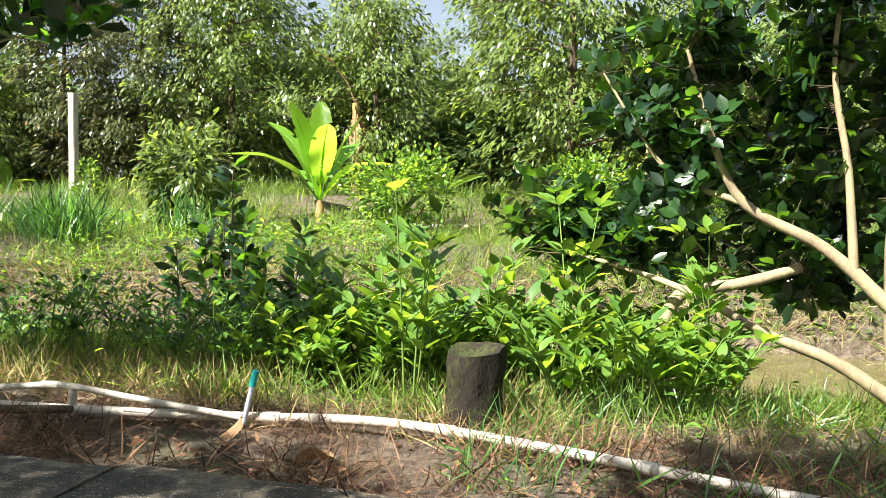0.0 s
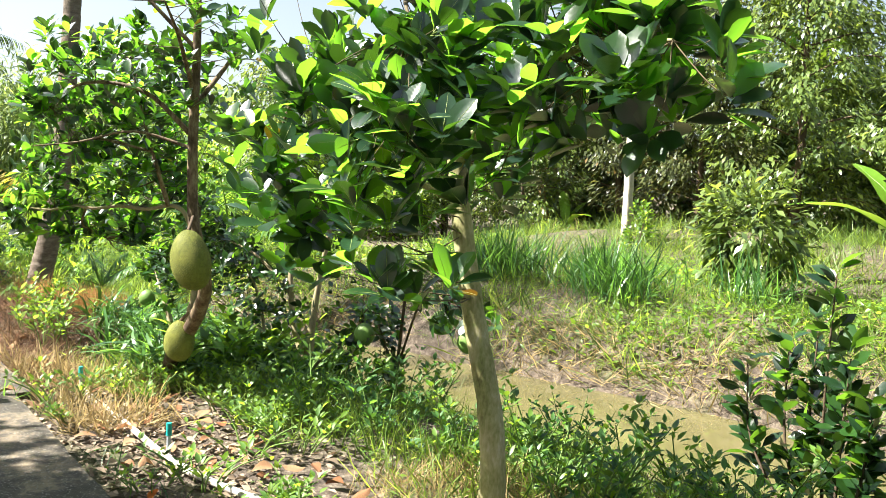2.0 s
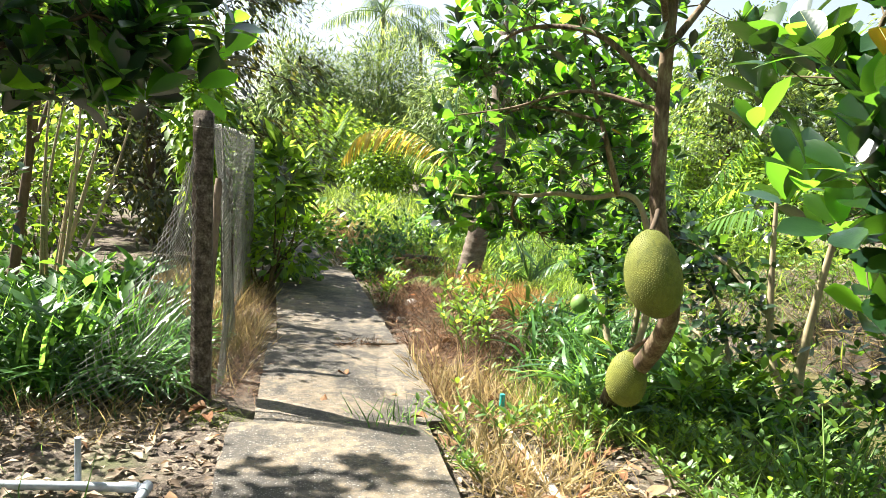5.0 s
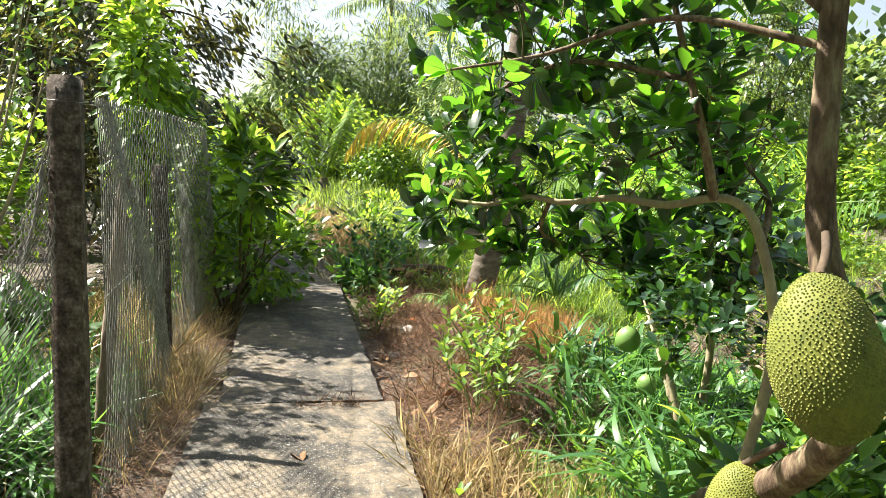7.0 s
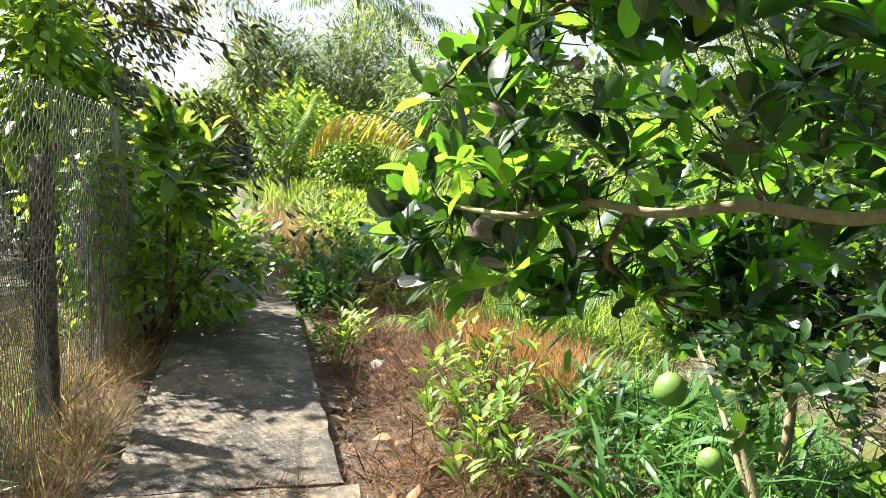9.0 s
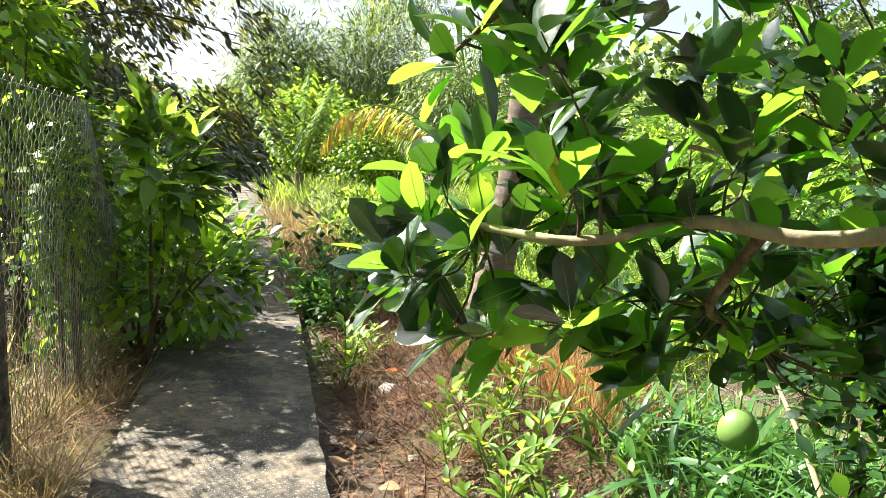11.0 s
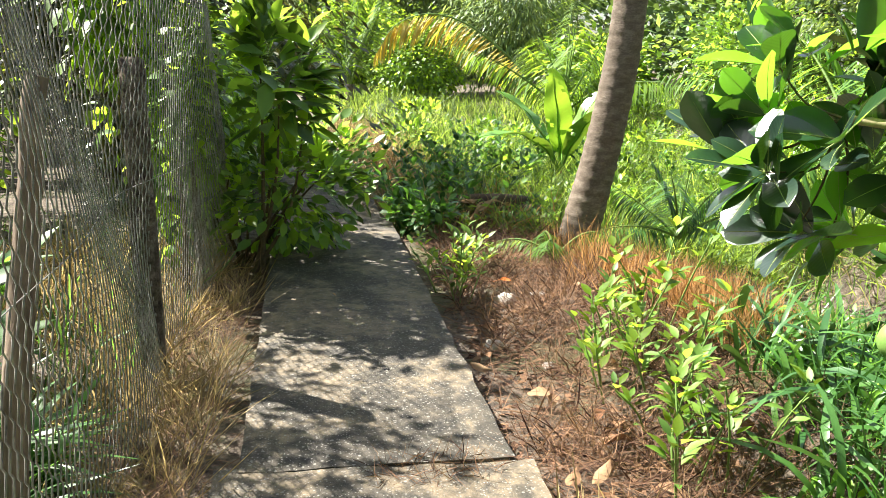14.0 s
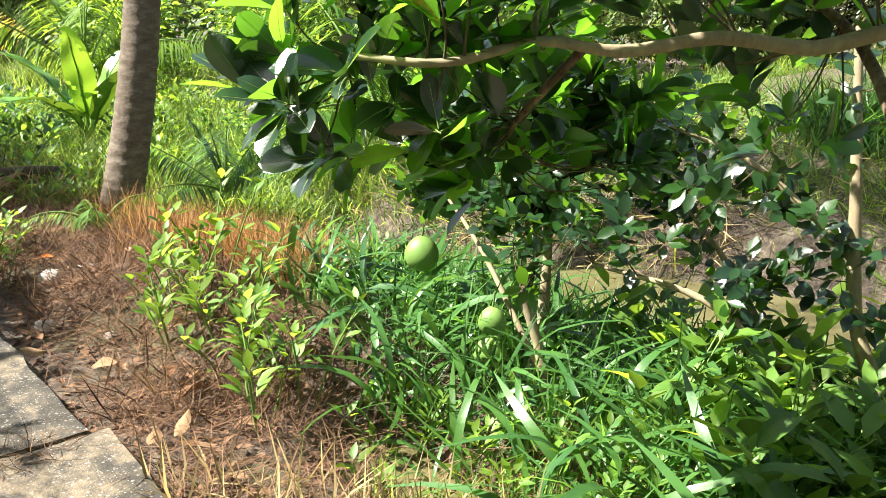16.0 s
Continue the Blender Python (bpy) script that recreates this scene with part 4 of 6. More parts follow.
def build_grass():
    s = Soup()
    far = lambda x, y: (y > lerp_table(x, FAR_EDGE) + 0.1) * patches(x, y, 1.3, 0, 0.4)
    grass_into(s, scatter(76000, (-16, 7, 7.3, 16), far), F_BLADE, (0.1, 0.36), 0.75)
    grass_into(s, scatter(24000, (-16, 7, 14.5, 20), lambda x, y: patches(x, y, 0.9, 2.0, 0.4)), F_BLADE, (0.2, 0.5), 0.5)
    grass_into(s, scatter(60000, (-16, 7, 7.2, 15), lambda x, y: (np.abs(y - lerp_table(x, FAR_EDGE) - 0.6) < 0.6) * patches(x, y, 1.5, 1.0, 0.3)), F_BLADE, (0.2, 0.5), 0.8)
    stuff("grass", s, "grass", "long yellow-green grass on the far bank", "grass")
    s = Soup()
    for cx, cy, n in ((-7.3, 11.3, 480), (-6.8, 11.1, 300), (-9.4, 11.0, 420), (-9.0, 11.2, 300), (-5.4, 12.0, 120)):
        p = np.stack([rng.normal(cx, 0.3, n), rng.normal(cy, 0.25, n), np.zeros(n)], -1)
        p[:, 2] = ground_z(p[:, 0], p[:, 1])
        grass_into(s, p, F_BLADE, (0.4, 0.85), 0.35)
    stuff("reed_tufts", s, "dark_grass", "tall dark green grass tufts on the bank", "grass")
    s = Soup()
    edge = lambda x, y: np.exp(-((y - lerp_table(x, FAR_EDGE) - 0.25) / 0.35) ** 2) * patches(x, y, 1.8, 2.0, 0.35)
    p = scatter(60000, (-13, 7, 7.2, 12.5), edge)
    grass_into(s, p, F_BLADE, (0.15, 0.45), 1.1)
    grass_into(s, scatter(16000, (-14, 5, 9, 16), lambda x, y: (y > lerp_table(x, FAR_EDGE) + 0.2) * patches(x, y, 0.9, 4, 0.0)), F_BLADE, (0.1, 0.34), 1.0)
    stuff("dead_grass", s, "dry_grass", "matted dead straw-coloured grass at the water", "grass")
    # near bank
    s = Soup()
    near = lambda x, y: (~wet(x, y)) * patches(x, y, 2.2, 1.0, 0.35)
    grass_into(s, scatter(34000, (-6.4, 4.5, 4.95, 7.6), near), F_BLADE, (0.08, 0.3), 0.7)
    grass_into(s, scatter(5000, (-7.6, -5.6, 4.4, 5.6), near), F_BLADE, (0.08, 0.25), 0.5)
    grass_into(s, scatter(2600, (-7.2, -6.2, 2.3, 2.66), lambda x, y: patches(x, y, 4, 1, 0.3)) + [0, 0, 0.02], F_BLADE, (0.025, 0.07), 0.8)
    stuff("bank_grass", s, "grass", "mixed green grass on the near bank", "grass")
    s = Soup()
    grass_into(s, scatter(20000, (-3.6, 4.0, 4.6, 5.9), lambda x, y: patches(x, y, 2.0, 3.0, 0.3) * np.where(y < 4.9, 0.25, 1) * np.where(x > 1.2, 0.3, 1)), F_BLADE, (0.07, 0.25), 0.7)
    grass_into(s, scatter(4200, (-8.0, -5.2, 3.85, 4.7), lambda x, y: patches(x, y, 2.6, 1.0, 0.1)), F_BLADE, (0.1, 0.3), 0.7)
    grass_into(s, scatter(9000, (-11.4, -7.15, 2.0, 2.62), lambda x, y: np.where(x > -8.2, 0.14, 0.75) * patches(x, y, 3.0, 1.0, 0.5)), F_BLADE_UP, (0.1, 0.38), 0.75)
    grass_into(s, scatter(900, (-8.2, -6.2, 1.2, 2.2)), F_BLADE, (0.08, 0.22), 0.8)
    grass_into(s, scatter(9000, (-12.0, -8.6, 0.6, 2.3), lambda x, y: patches(x, y, 2.4, 2.0, 0.25)), F_BLADE, (0.1, 0.36), 0.8)
    stuff("golden_grass", s, "dry_grass", "golden dry grass beside the path", "grass")
    s = Soup()
    p = scatter(15000, (-12.2, -9.4, 4.4, 6.2), lambda x, y: np.exp(-((x + 10.75) / 0.62) ** 2 - ((y - 5.22 - 0.25 * (x + 10.75)) / 0.33) ** 2))
    grass_into(s, p, F_BLADE_UP, (0.22, 0.42), 0.4)
    grass_into(s, scatter(1500, (-10.3, -9.4, 5.1, 5.6)), F_BLADE_UP, (0.2, 0.45), 0.4)
    grass_into(s, scatter(9000, (-22, -12.4, 2.2, 5.6), lambda x, y: clear_of_path(x, y) * patches(x, y, 1.6, 3.0, 0.2) * np.exp(-((y - np.interp(x, [-27, -12.8], [3.3, 4.6])) / 0.6) ** 2)), F_BLADE, (0.12, 0.4), 0.6)
    stuff("russet_grass", s, "red_grass", "patch of dead upright russet grass", "grass")
    # straw lying on the soil
    s = Soup()
    p = np.concatenate([scatter(15000, (-12.6, -6.3, 3.78, 5.3), lambda x, y: patches(x, y, 1.9, 2.5, 0.45)), scatter(16000, (-2.2, 4.0, 3.75, 5.1), lambda x, y: patches(x, y, 2.3, 5, 0.3)), scatter(5000, (-11.3, -7, 1.9, 2.65))])
    p[:, 2] += rng.uniform(0.03, 0.09, len(p))
    n = len(p)
    way = unit(np.stack([rng.normal(0, 1, n), rng.normal(0, 1, n), rng.normal(0.12, 0.22, n)], -1))
    place(s, F_BLADE_UP, p, way, np.tile([0.1, 0.1, 1.0], (n, 1)), rng.uniform(0.1, 0.32, n))
    tuft = lambda x, y: patches(x, y, 4.3, 1.0, 0.05) * (1 - 0.8 * (np.abs(y - 4.45) < 0.1))
    grass_into(s, np.concatenate([scatter(11000, (-1.6, 3.5, 3.95, 5.0), tuft), scatter(14000, (-12.6, -6.6, 3.85, 5.2), lambda x, y: tuft(x, y) * (y < 4.7 + 0.28 * np.maximum(-7.6 - x, 0)))]), F_BLADE, (0.06, 0.24), 1.3)
    grass_into(s, scatter(9000, (-12.4, -8.0, 3.95, 5.2), lambda x, y: patches(x, y, 3.1, 2.0, 0.15) * (y < 4.75 + 0.28 * np.maximum(-7.6 - x, 0))), F_BLADE_UP, (0.12, 0.34), 0.9)
    grass_into(s, scatter(260, (-8.4, -8.18, 3.25, 3.7)) + [0, 0, 0.1], F_BLADE, (0.04, 0.12), 1.2)
    stuff("straw_litter", s, "straw", "tangled reddish dead stalks over the soil", "straw")
    # long arching blades by the ditch
    s = Soup()
    p = np.concatenate([scatter(820, (-9.9, -6.4, 4.7, 6.7), lambda x, y: (y > 4.65 + 0.28 * np.maximum(-7.6 - x, 0)) * (1 - 0.9 * np.exp(-((x + 7.6) ** 2 + (y - 4.85) ** 2) / 0.3)))])
    n = len(p)
    for _ in range(2):
        q = p + rng.normal(0, 0.05, p.shape) * [1, 1, 0]
        grass_into(s, q, F_ARCH, (0.3, 0.62), 0.35)
    grass_into(s, scatter(2600, (-10.2, -6.6, 4.9, 7.2), lambda x, y: (~wet(x, y)) * (y > 4.75 + 0.28 * np.maximum(-7.6 - x, 0))), F_BLADE, (0.2, 0.5), 0.5)
    stuff("arching_grass", s, "dark_grass", "lush arching broad-bladed grass by the ditch", "grass")
    # bright ground beyond
    s = Soup()
    ok = lambda x, y: clear_of_path(x, y) * patches(x, y, 0.8, 1.0, 0.5)
    grass_into(s, scatter(20000, (-15, -12.3, 4.5, 10), ok), F_BLADE, (0.12, 0.4), 0.5)
    grass_into(s, scatter(27000, (-22, -14, 4.1, 13), ok), F_BLADE, (0.15, 0.5), 0.5)
    grass_into(s, scatter(18000, (-34, -21, 1.6, 14), ok), F_BLADE, (0.3, 0.7), 0.5)
    stuff("meadow_grass", s, "grass", "bright rank grass and weeds beyond the palm", "grass")
    s = Soup()
    grass_into(s, scatter(21000, (-27, -12.6, 1.8, 5.2), lambda x, y: clear_of_path(x, y) * np.exp(-((y - np.interp(x, [-27, -12.8], [2.9, 4.1])) / 0.65) ** 2)), F_BLADE, (0.12, 0.42), 0.6)
    stuff("verge_grass", s, "dry_grass", "sun-bleached grass verge of the path", "grass")
    s = Soup()
    grass_into(s, scatter(12000, (-14, 2, -3.0, 2.3), lambda x, y: patches(x, y, 1.2, 3.0, 0.15) * clear_of_path(x, y)), F_BLADE, (0.1, 0.35), 0.5)
    grass_into(s, scatter(5000, (0.6, 4.2, 4.1, 6.2), lambda x, y: patches(x, y, 2.2, 1.0, 0.3)), F_BLADE, (0.1, 0.3), 0.6)
    grass_into(s, scatter(400, (-10.2, -7.3, 1.6, 2.2), lambda x, y: patches(x, y, 3.0, 2.0, 0.2)), F_BLADE, (0.15, 0.45), 0.5)
    grass_into(s, scatter(1500, (-8.5, -7.0, 1.3, 2.15)), F_ARCH, (0.3, 0.5), 0.25)
    grass_into(s, scatter(560, (-8.6, -7.1, 0.5, 1.85)), F_BROAD_BLADE, (0.35, 0.65), 0.4)
    grass_into(s, scatter(2200, (-8.7, -7.3, 1.0, 2.0), lambda x, y: patches(x, y, 3.0, 2.0, 0.4)), F_BLADE, (0.25, 0.5), 0.5)
    grass_into(s, scatter(160, (-6.3, -3.2, 3.72, 4.0), lambda x, y: patches(x, y, 3, 1, 0)), F_BLADE, (0.08, 0.3), 0.5)
    grass_into(s, scatter(110, (-6.55, -6.15, 3.3, 3.75)), F_BLADE, (0.1, 0.3), 0.5)
    stuff("weed_grass", s, "dark_grass", "dark green weeds beside the path", "grass")


def litter_into(soup, p, size):
    n = len(p)
    p[:, 2] += rng.uniform(0.02, 0.05, n)
    way = unit(np.stack([rng.normal(0, 1, n), rng.normal(0, 1, n), rng.normal(0, 0.15, n)], -1))
    place(soup, leaf_form(3, 3, 0.5, 0.5, 0.5, 0.2), p, way, np.stack([rng.normal(0, 0.3, n), rng.normal(0, 0.3, n), np.ones(n)], -1), rng.uniform(*size, n))


def build_litter():
    s = Soup()
    litter_into(s, np.concatenate([scatter(2600, (-1.6, 4.0, 3.8, 5.0), lambda x, y: patches(x, y, 2, 1, 0.4)), scatter(2600, (-12.6, -7.0, 3.8, 5.1)), scatter(2600, (-13, 2, -2, 1.6))]), (0.02, 0.065))
    stuff("leaf_litter", s, "straw", "small dry leaf fragments strewn over soil", "leaf litter")
    s = Soup()
    litter_into(s, np.concatenate([scatter(3600, (-7.0, -1.4, 3.78, 5.2), lambda x, y: 0.35 + 0.6 * (y < 4.7)), scatter(1700, (-7.0, -3.0, 1.2, 2.55))]), (0.02, 0.1))
    stuff("pale_leaf_litter", s, "pale_litter", "bleached leaf fragments on grey soil", "leaf litter")


def herb_plant(label, height, leaves, size, leaf, stems=4, spread=0.18):
    """A clump of upright stems with pointed oval leaves; returns the thing at the origin."""
    t = tagged(empty("herb_plant"), label, "plant")
    fol = Soup()
    for k in range(stems):
        a, h = rng.uniform(0, 6.28), height * rng.uniform(0.65, 1.1)
        bx, by = math.cos(a) * spread * 0.5, math.sin(a) * spread * 0.5
        tip = (bx * 2.6 + rng.normal(0, 0.03), by * 2.6 + rng.normal(0, 0.03), h)
        st = Soup()
        line = smooth_line([(bx * 0.5, by * 0.5, -0.06), (bx * 1.4, by * 1.4, h * 0.5), tip], 4)
        tube(st, line, 0.006, 0.003, 5)
        part("stem", st, M["green_stem"], t)
        n = leaves
        i = rng.integers(len(line) // 3, len(line), n)
        ang = np.arange(n) * 2.4 + a
        lift = rng.uniform(0.4, 1.5, n)
        way = unit(np.stack([np.cos(ang), np.sin(ang), lift], -1))
        place(fol, F_HERB, line[i] + way * 0.03, way, np.stack([-np.cos(ang) * lift, -np.sin(ang) * lift, np.ones(n)], -1) + rng.normal(0, 0.25, (n, 3)), size * rng.uniform(0.65, 1.15, n))
    tagged(part("foliage", fol, M[leaf], t), kind="stuff")
    return t


def plant_out(plants, spots, group):
    """Copies of a few plants at the spots; the first ones are set down themselves."""
    for k, (x, y) in enumerate(spots):
        m = pose(x, y, ground_at(x, y), 0, 0, rng.uniform(0, 360))
        src = plants[k % len(plants)]
        if k < len(plants):
            src.matrix_basis = m
            ob = src
        else:
            ob = copy_thing(src, m)
        sc = rng.uniform(0.75, 1.2)
        ob.scale = (sc, sc, sc)
        tagged(ob, group=group)


def random_spots(n, box, chance=None):
    return [tuple(p[:2]) for p in scatter(n, box, chance)]


def build_herbs():
    lush = [herb_plant("lush pale green broad-leaved marsh plant", 0.52, 13, 0.135, "herb_leaf", 5, 0.22) for _ in range(3)]
    plant_out(lush, random_spots(80, (-0.9, 2.0, 5.4, 6.9), lambda x, y: (y > 5.35 + 0.35 * np.maximum(x - 1.0, 0)) * 0.9), "marsh plants on the bank")
    tall = [herb_plant("tall slender marsh plant above the rest", 0.95, 20, 0.15, "herb_leaf", 3, 0.12) for _ in range(2)]
    plant_out(tall, [(0.12, 5.3), (-0.05, 5.6), (0.9, 5.8), (0.35, 6.1), (1.7, 6.1), (-0.5, 5.7)], "tall marsh plants")
    dark = [herb_plant("dark green broad-leaved weed on the bank", h, 16, 0.07, m, 5, 0.2) for h, m in ((0.28, "dark_herb_leaf"), (0.5, "herb_leaf"), (0.42, "dark_herb_leaf"), (0.22, "vine_leaf"))]
    plant_out(dark, random_spots(76, (-4.2, -0.2, 5.45, 6.9), lambda x, y: patches(x, y, 1.7, 2, 0.4)) + random_spots(40, (-7.0, -4.2, 5.4, 6.7), lambda x, y: patches(x, y, 2.1, 1, 0.3)), "weeds on the near bank")
    low = [herb_plant("low bright green weed by the path", 0.2, 12, 0.06, "herb_leaf", 7, 0.22) for _ in range(3)]
    plant_out(low, random_spots(26, (-7.0, -4.0, 4.95, 5.6)) + random_spots(10, (-7.0, -1.6, 3.9, 4.8)) + random_spots(18, (-14.5, -12.2, 3.7, 5.4)), "low weeds")
    sap = [herb_plant("yellow-green sapling with slender red-brown stems", h, 13, 0.085, "lime_leaf", 4, 0.2) for h in (0.45, 0.32, 0.4)]
    plant_out(sap, [(-9.35, 4.48), (-9.2, 4.62), (-9.55, 4.7), (-8.85, 4.55), (-8.6, 4.42), (-9.0, 4.35), (-8.35, 4.6), (-8.2, 4.35), (-10.85, 3.86), (-10.6, 3.9), (-11.1, 3.95), (-11.3, 3.9), (-9.9, 4.9), (-7.6, 4.75), (-8.0, 4.85), (-7.3, 4.9)], "saplings beside the path")
    wide = [herb_plant("lush broad pointed leaves by the puddle", 0.42, 8, 0.15, "herb_leaf", 5, 0.22) for _ in range(2)]
    plant_out(wide, random_spots(22, (-7.7, -6.3, 5.2, 6.8), lambda x, y: (~wet(x, y)) * ((x > -7.2) | (y > 5.5))), "broad leaves by the puddle")
    shrub = [herb_plant("dark weedy shrub beside the slabs", 0.6, 14, 0.11, "dark_herb_leaf", 8, 0.4) for _ in range(2)]
    plant_out(shrub, [(-13.2, 3.9), (-13.6, 4.1), (-13.9, 3.8), (-14.4, 4.0), (-13.5, 4.5), (-14.2, 4.6)] + random_spots(8, (-19, -14.5, 3.7, 8)), "shrubs beyond the slabs")
    bed = [herb_plant("strappy dark green plant behind the fence", 0.5, 12, 0.2, "dark_herb_leaf", 5, 0.3) for _ in range(2)]
    plant_out(bed, random_spots(18, (-10.5, -7.4, 0.2, 1.7)), "plants behind the fence")


def cover_into(soup, p, size, form):
    """Small weed leaves lying loosely over each other, a hand above the soil."""
    n = len(p)
    p = p + np.stack([np.zeros(n), np.zeros(n), 0.03 + rng.uniform(0, 1, n) ** 1.6 * 0.22 * (0.4 + patches(p[:, 0], p[:, 1], 2.1, 1.0, 0.2))], -1)
    way = np.stack([rng.normal(0, 1, n), rng.normal(0, 1, n), rng.normal(0.35, 0.35, n)], -1)
    place(soup, form, p, way, np.stack([rng.normal(0, 0.4, n), rng.normal(0, 0.4, n), np.ones(n)], -1), rng.uniform(*size, n))


def build_cover():
    bank = lambda x, y: (y > lerp_table(x, FAR_EDGE) + 0.15) * patches(x, y, 0.9, 3.0, 0.1)
    s = Soup()
    cover_into(s, scatter(52000, (-15, 6, 7.6, 14.5), bank), (0.05, 0.13), F_HERB)
    stuff("bank_weeds", s, "vine_leaf", "low leafy weeds mixed into the bank grass", "weeds")
    s = Soup()
    cover_into(s, scatter(36000, (-24, -12.6, 4.2, 13), lambda x, y: clear_of_path(x, y) * patches(x, y, 1.1, 2.0, 0.2)), (0.05, 0.14), F_HERB)
    stuff("meadow_weeds", s, "lime_leaf", "bright low leafy weeds in the meadow", "weeds")
    s = Soup()
    cover_into(s, scatter(6500, (-7.2, 2.5, 5.1, 7.4), lambda x, y: (~wet(x, y)) * patches(x, y, 2.3, 4.0, 0.15)), (0.02, 0.06), F_HERB)
    cover_into(s, scatter(3500, (-12.4, -9.6, 4.6, 6.6), lambda x, y: patches(x, y, 2.3, 4.0, 0.0) * (y > 5.6)), (0.04, 0.1), F_HERB)
    stuff("low_weeds", s, "herb_leaf", "low green weeds over the near bank", "weeds")


def citrus_sapling():
    t = tagged(empty("citrus_sapling"), "dark young citrus sapling with upright shoots", "tree")
    w = Wood(t, "bark_dark", 6)
    for dx, dy, h in ((0.08, 0, 1.78), (-0.06, 0.1, 1.4), (-0.23, 0.05, 1.21), (0.71, 0.1, 1.21), (0.26, -0.1, 1.27), (-0.5, 0.0, 1.09), (0.88, 0.1, 0.9), (0.44, -0.15, 0.98)):
        w.limb("shoot", [(-2.3 + dx * 0.3, 7.75, -0.5), (-2.4 + dx * 0.85, 7.75 + dy * 0.6, h * 0.4 - 0.4), (-2.4 + dx, 7.75 + dy, h - 0.5)], 0.014, 0.005)
    s = Soup()
    for line in w.pts:
        n = 84
        i = rng.integers(0, len(line), n)
        ang = rng.uniform(0, 6.28, n)
        way = unit(np.stack([np.cos(ang), np.sin(ang), rng.uniform(-0.1, 1.6, n)], -1))
        place(s, F_POMELO, line[i] + way * 0.02 + rng.uniform(-0.09, 0.09, (n, 3)) * [0.2, 0.2, 1], way, np.tile([0, 0, 1.0], (n, 1)) + rng.normal(0, 0.5, (n, 3)), rng.uniform(0.11, 0.19, n))
    tagged(part("foliage", s, M["pomelo_leaf"], t), kind="stuff")


def banana_leaf_mesh(length, width, droop, tear, material):
    rows, cols = 22, 7
    v = []
    r = random.Random(int(length * 1000 + tear * 77))
    for i in range(rows):
        s = i / (rows - 1)
        w = width / 2 * (math.sin(math.pi * min(s * 0.93 + 0.05, 1)) ** 0.55) * (1 - 0.25 * r.random() * tear)
        for j in range(cols):
            u = 2 * j / (cols - 1) - 1
            v.append((u * w, s * length - 0.25 * droop * length * s * s, 0.22 * abs(u) * w - droop * length * s ** 2.2 + 0.015 * math.sin(14 * s + 2 * u)))
    s = Soup()
    f = [(i * cols + j, i * cols + j + 1, (i + 1) * cols + j + 1, (i + 1) * cols + j) for i in range(rows - 1) for j in range(cols - 1) if not (j in (0, 1, 4, 5) and r.random() < 0.12 * tear)]
    s.add(v, f)
    mid = np.array(v)[3::cols]
    tube(s, np.concatenate([[mid[0] - [0, 0.3 * length, 0.02]], mid]) + [0, 0, 0.004], 0.02, 0.004, 6)
    return s.mesh("banana_leaf", material)


def banana_plant(label, x, y, stem_h, r, leaves, length, width, turn=0, lean=(0, 0), leaf="banana_leaf", tear=0.5, upright=1.0, wilted=False):
    z = ground_at(x, y)
    t = tagged(empty("banana_plant", x, y, z), label, "plant")
    s = Soup()
    top = np.array([lean[0], lean[1], stem_h])
    if stem_h > 0:
        tube(s, smooth_line([(0, 0, -0.1), top * 0.5 + [0.02, 0, 0], top], 5), r, r * 0.6, 12, 0.06)
        part("stem", s, M["banana_stem"], t)
    meshes = [banana_leaf_mesh(length, width, d, tear, M[leaf]) for d in (0.12, 0.3, 0.55)]
    for k in range(leaves):
        el = (78 - 52 * (k / max(leaves - 1, 1)) * (1.1 - 0.5 * upright)) if leaves > 1 else 80
        if wilted and k != 2:
            el = -56 - 5 * k
        ob = part("banana_leaf", meshes[min(2, k * 3 // leaves)], M[leaf], t)
        ob.matrix_basis = Matrix.Translation(top) @ pose(0, 0, 0, 0, 0, turn + k * 137.5) @ pose(0, 0, 0, el, 0, 0) @ pose(0, 0.22 * length, 0) @ Matrix.Scale(1 - 0.06 * (k % 3), 4)
    return t


def frond(soup_r, soup_l, base, way, length, droop, leaflet, n=34, hang=0.5):
    """A feather leaf: the rib in one soup, its leaflets in the other."""
    base, way = np.asarray(base, float), unit(way)
    s = np.linspace(0, 1, 14)
    line = base + way * (s * length)[:, None] - np.array([0, 0, droop * length]) * (s ** 2)[:, None]
    tube(soup_r, line, 0.022 * length / 2.5 + 0.004, 0.003, 6)
    q = np.linspace(0.12, 1, n)
    p = np.stack([np.interp(q, s, line[:, k]) for k in range(3)], -1)
    tan = unit(np.stack([np.interp(q, s, np.gradient(line[:, k])) for k in range(3)], -1))
    side = unit(np.cross(tan, [0, 0, 1.0]))
    ln = leaflet * np.sin(np.pi * (0.12 + 0.82 * q)) ** 0.6
    for sg in (-1, 1):
        d = unit(tan * 0.55 + sg * side - np.array([0, 0, hang]) + rng.normal(0, 0.07, (n, 3)))
        place(soup_l, F_LEAFLET, p, d, np.tile([0, 0, 1.0], (n, 1)), ln * rng.uniform(0.85, 1.1, n))


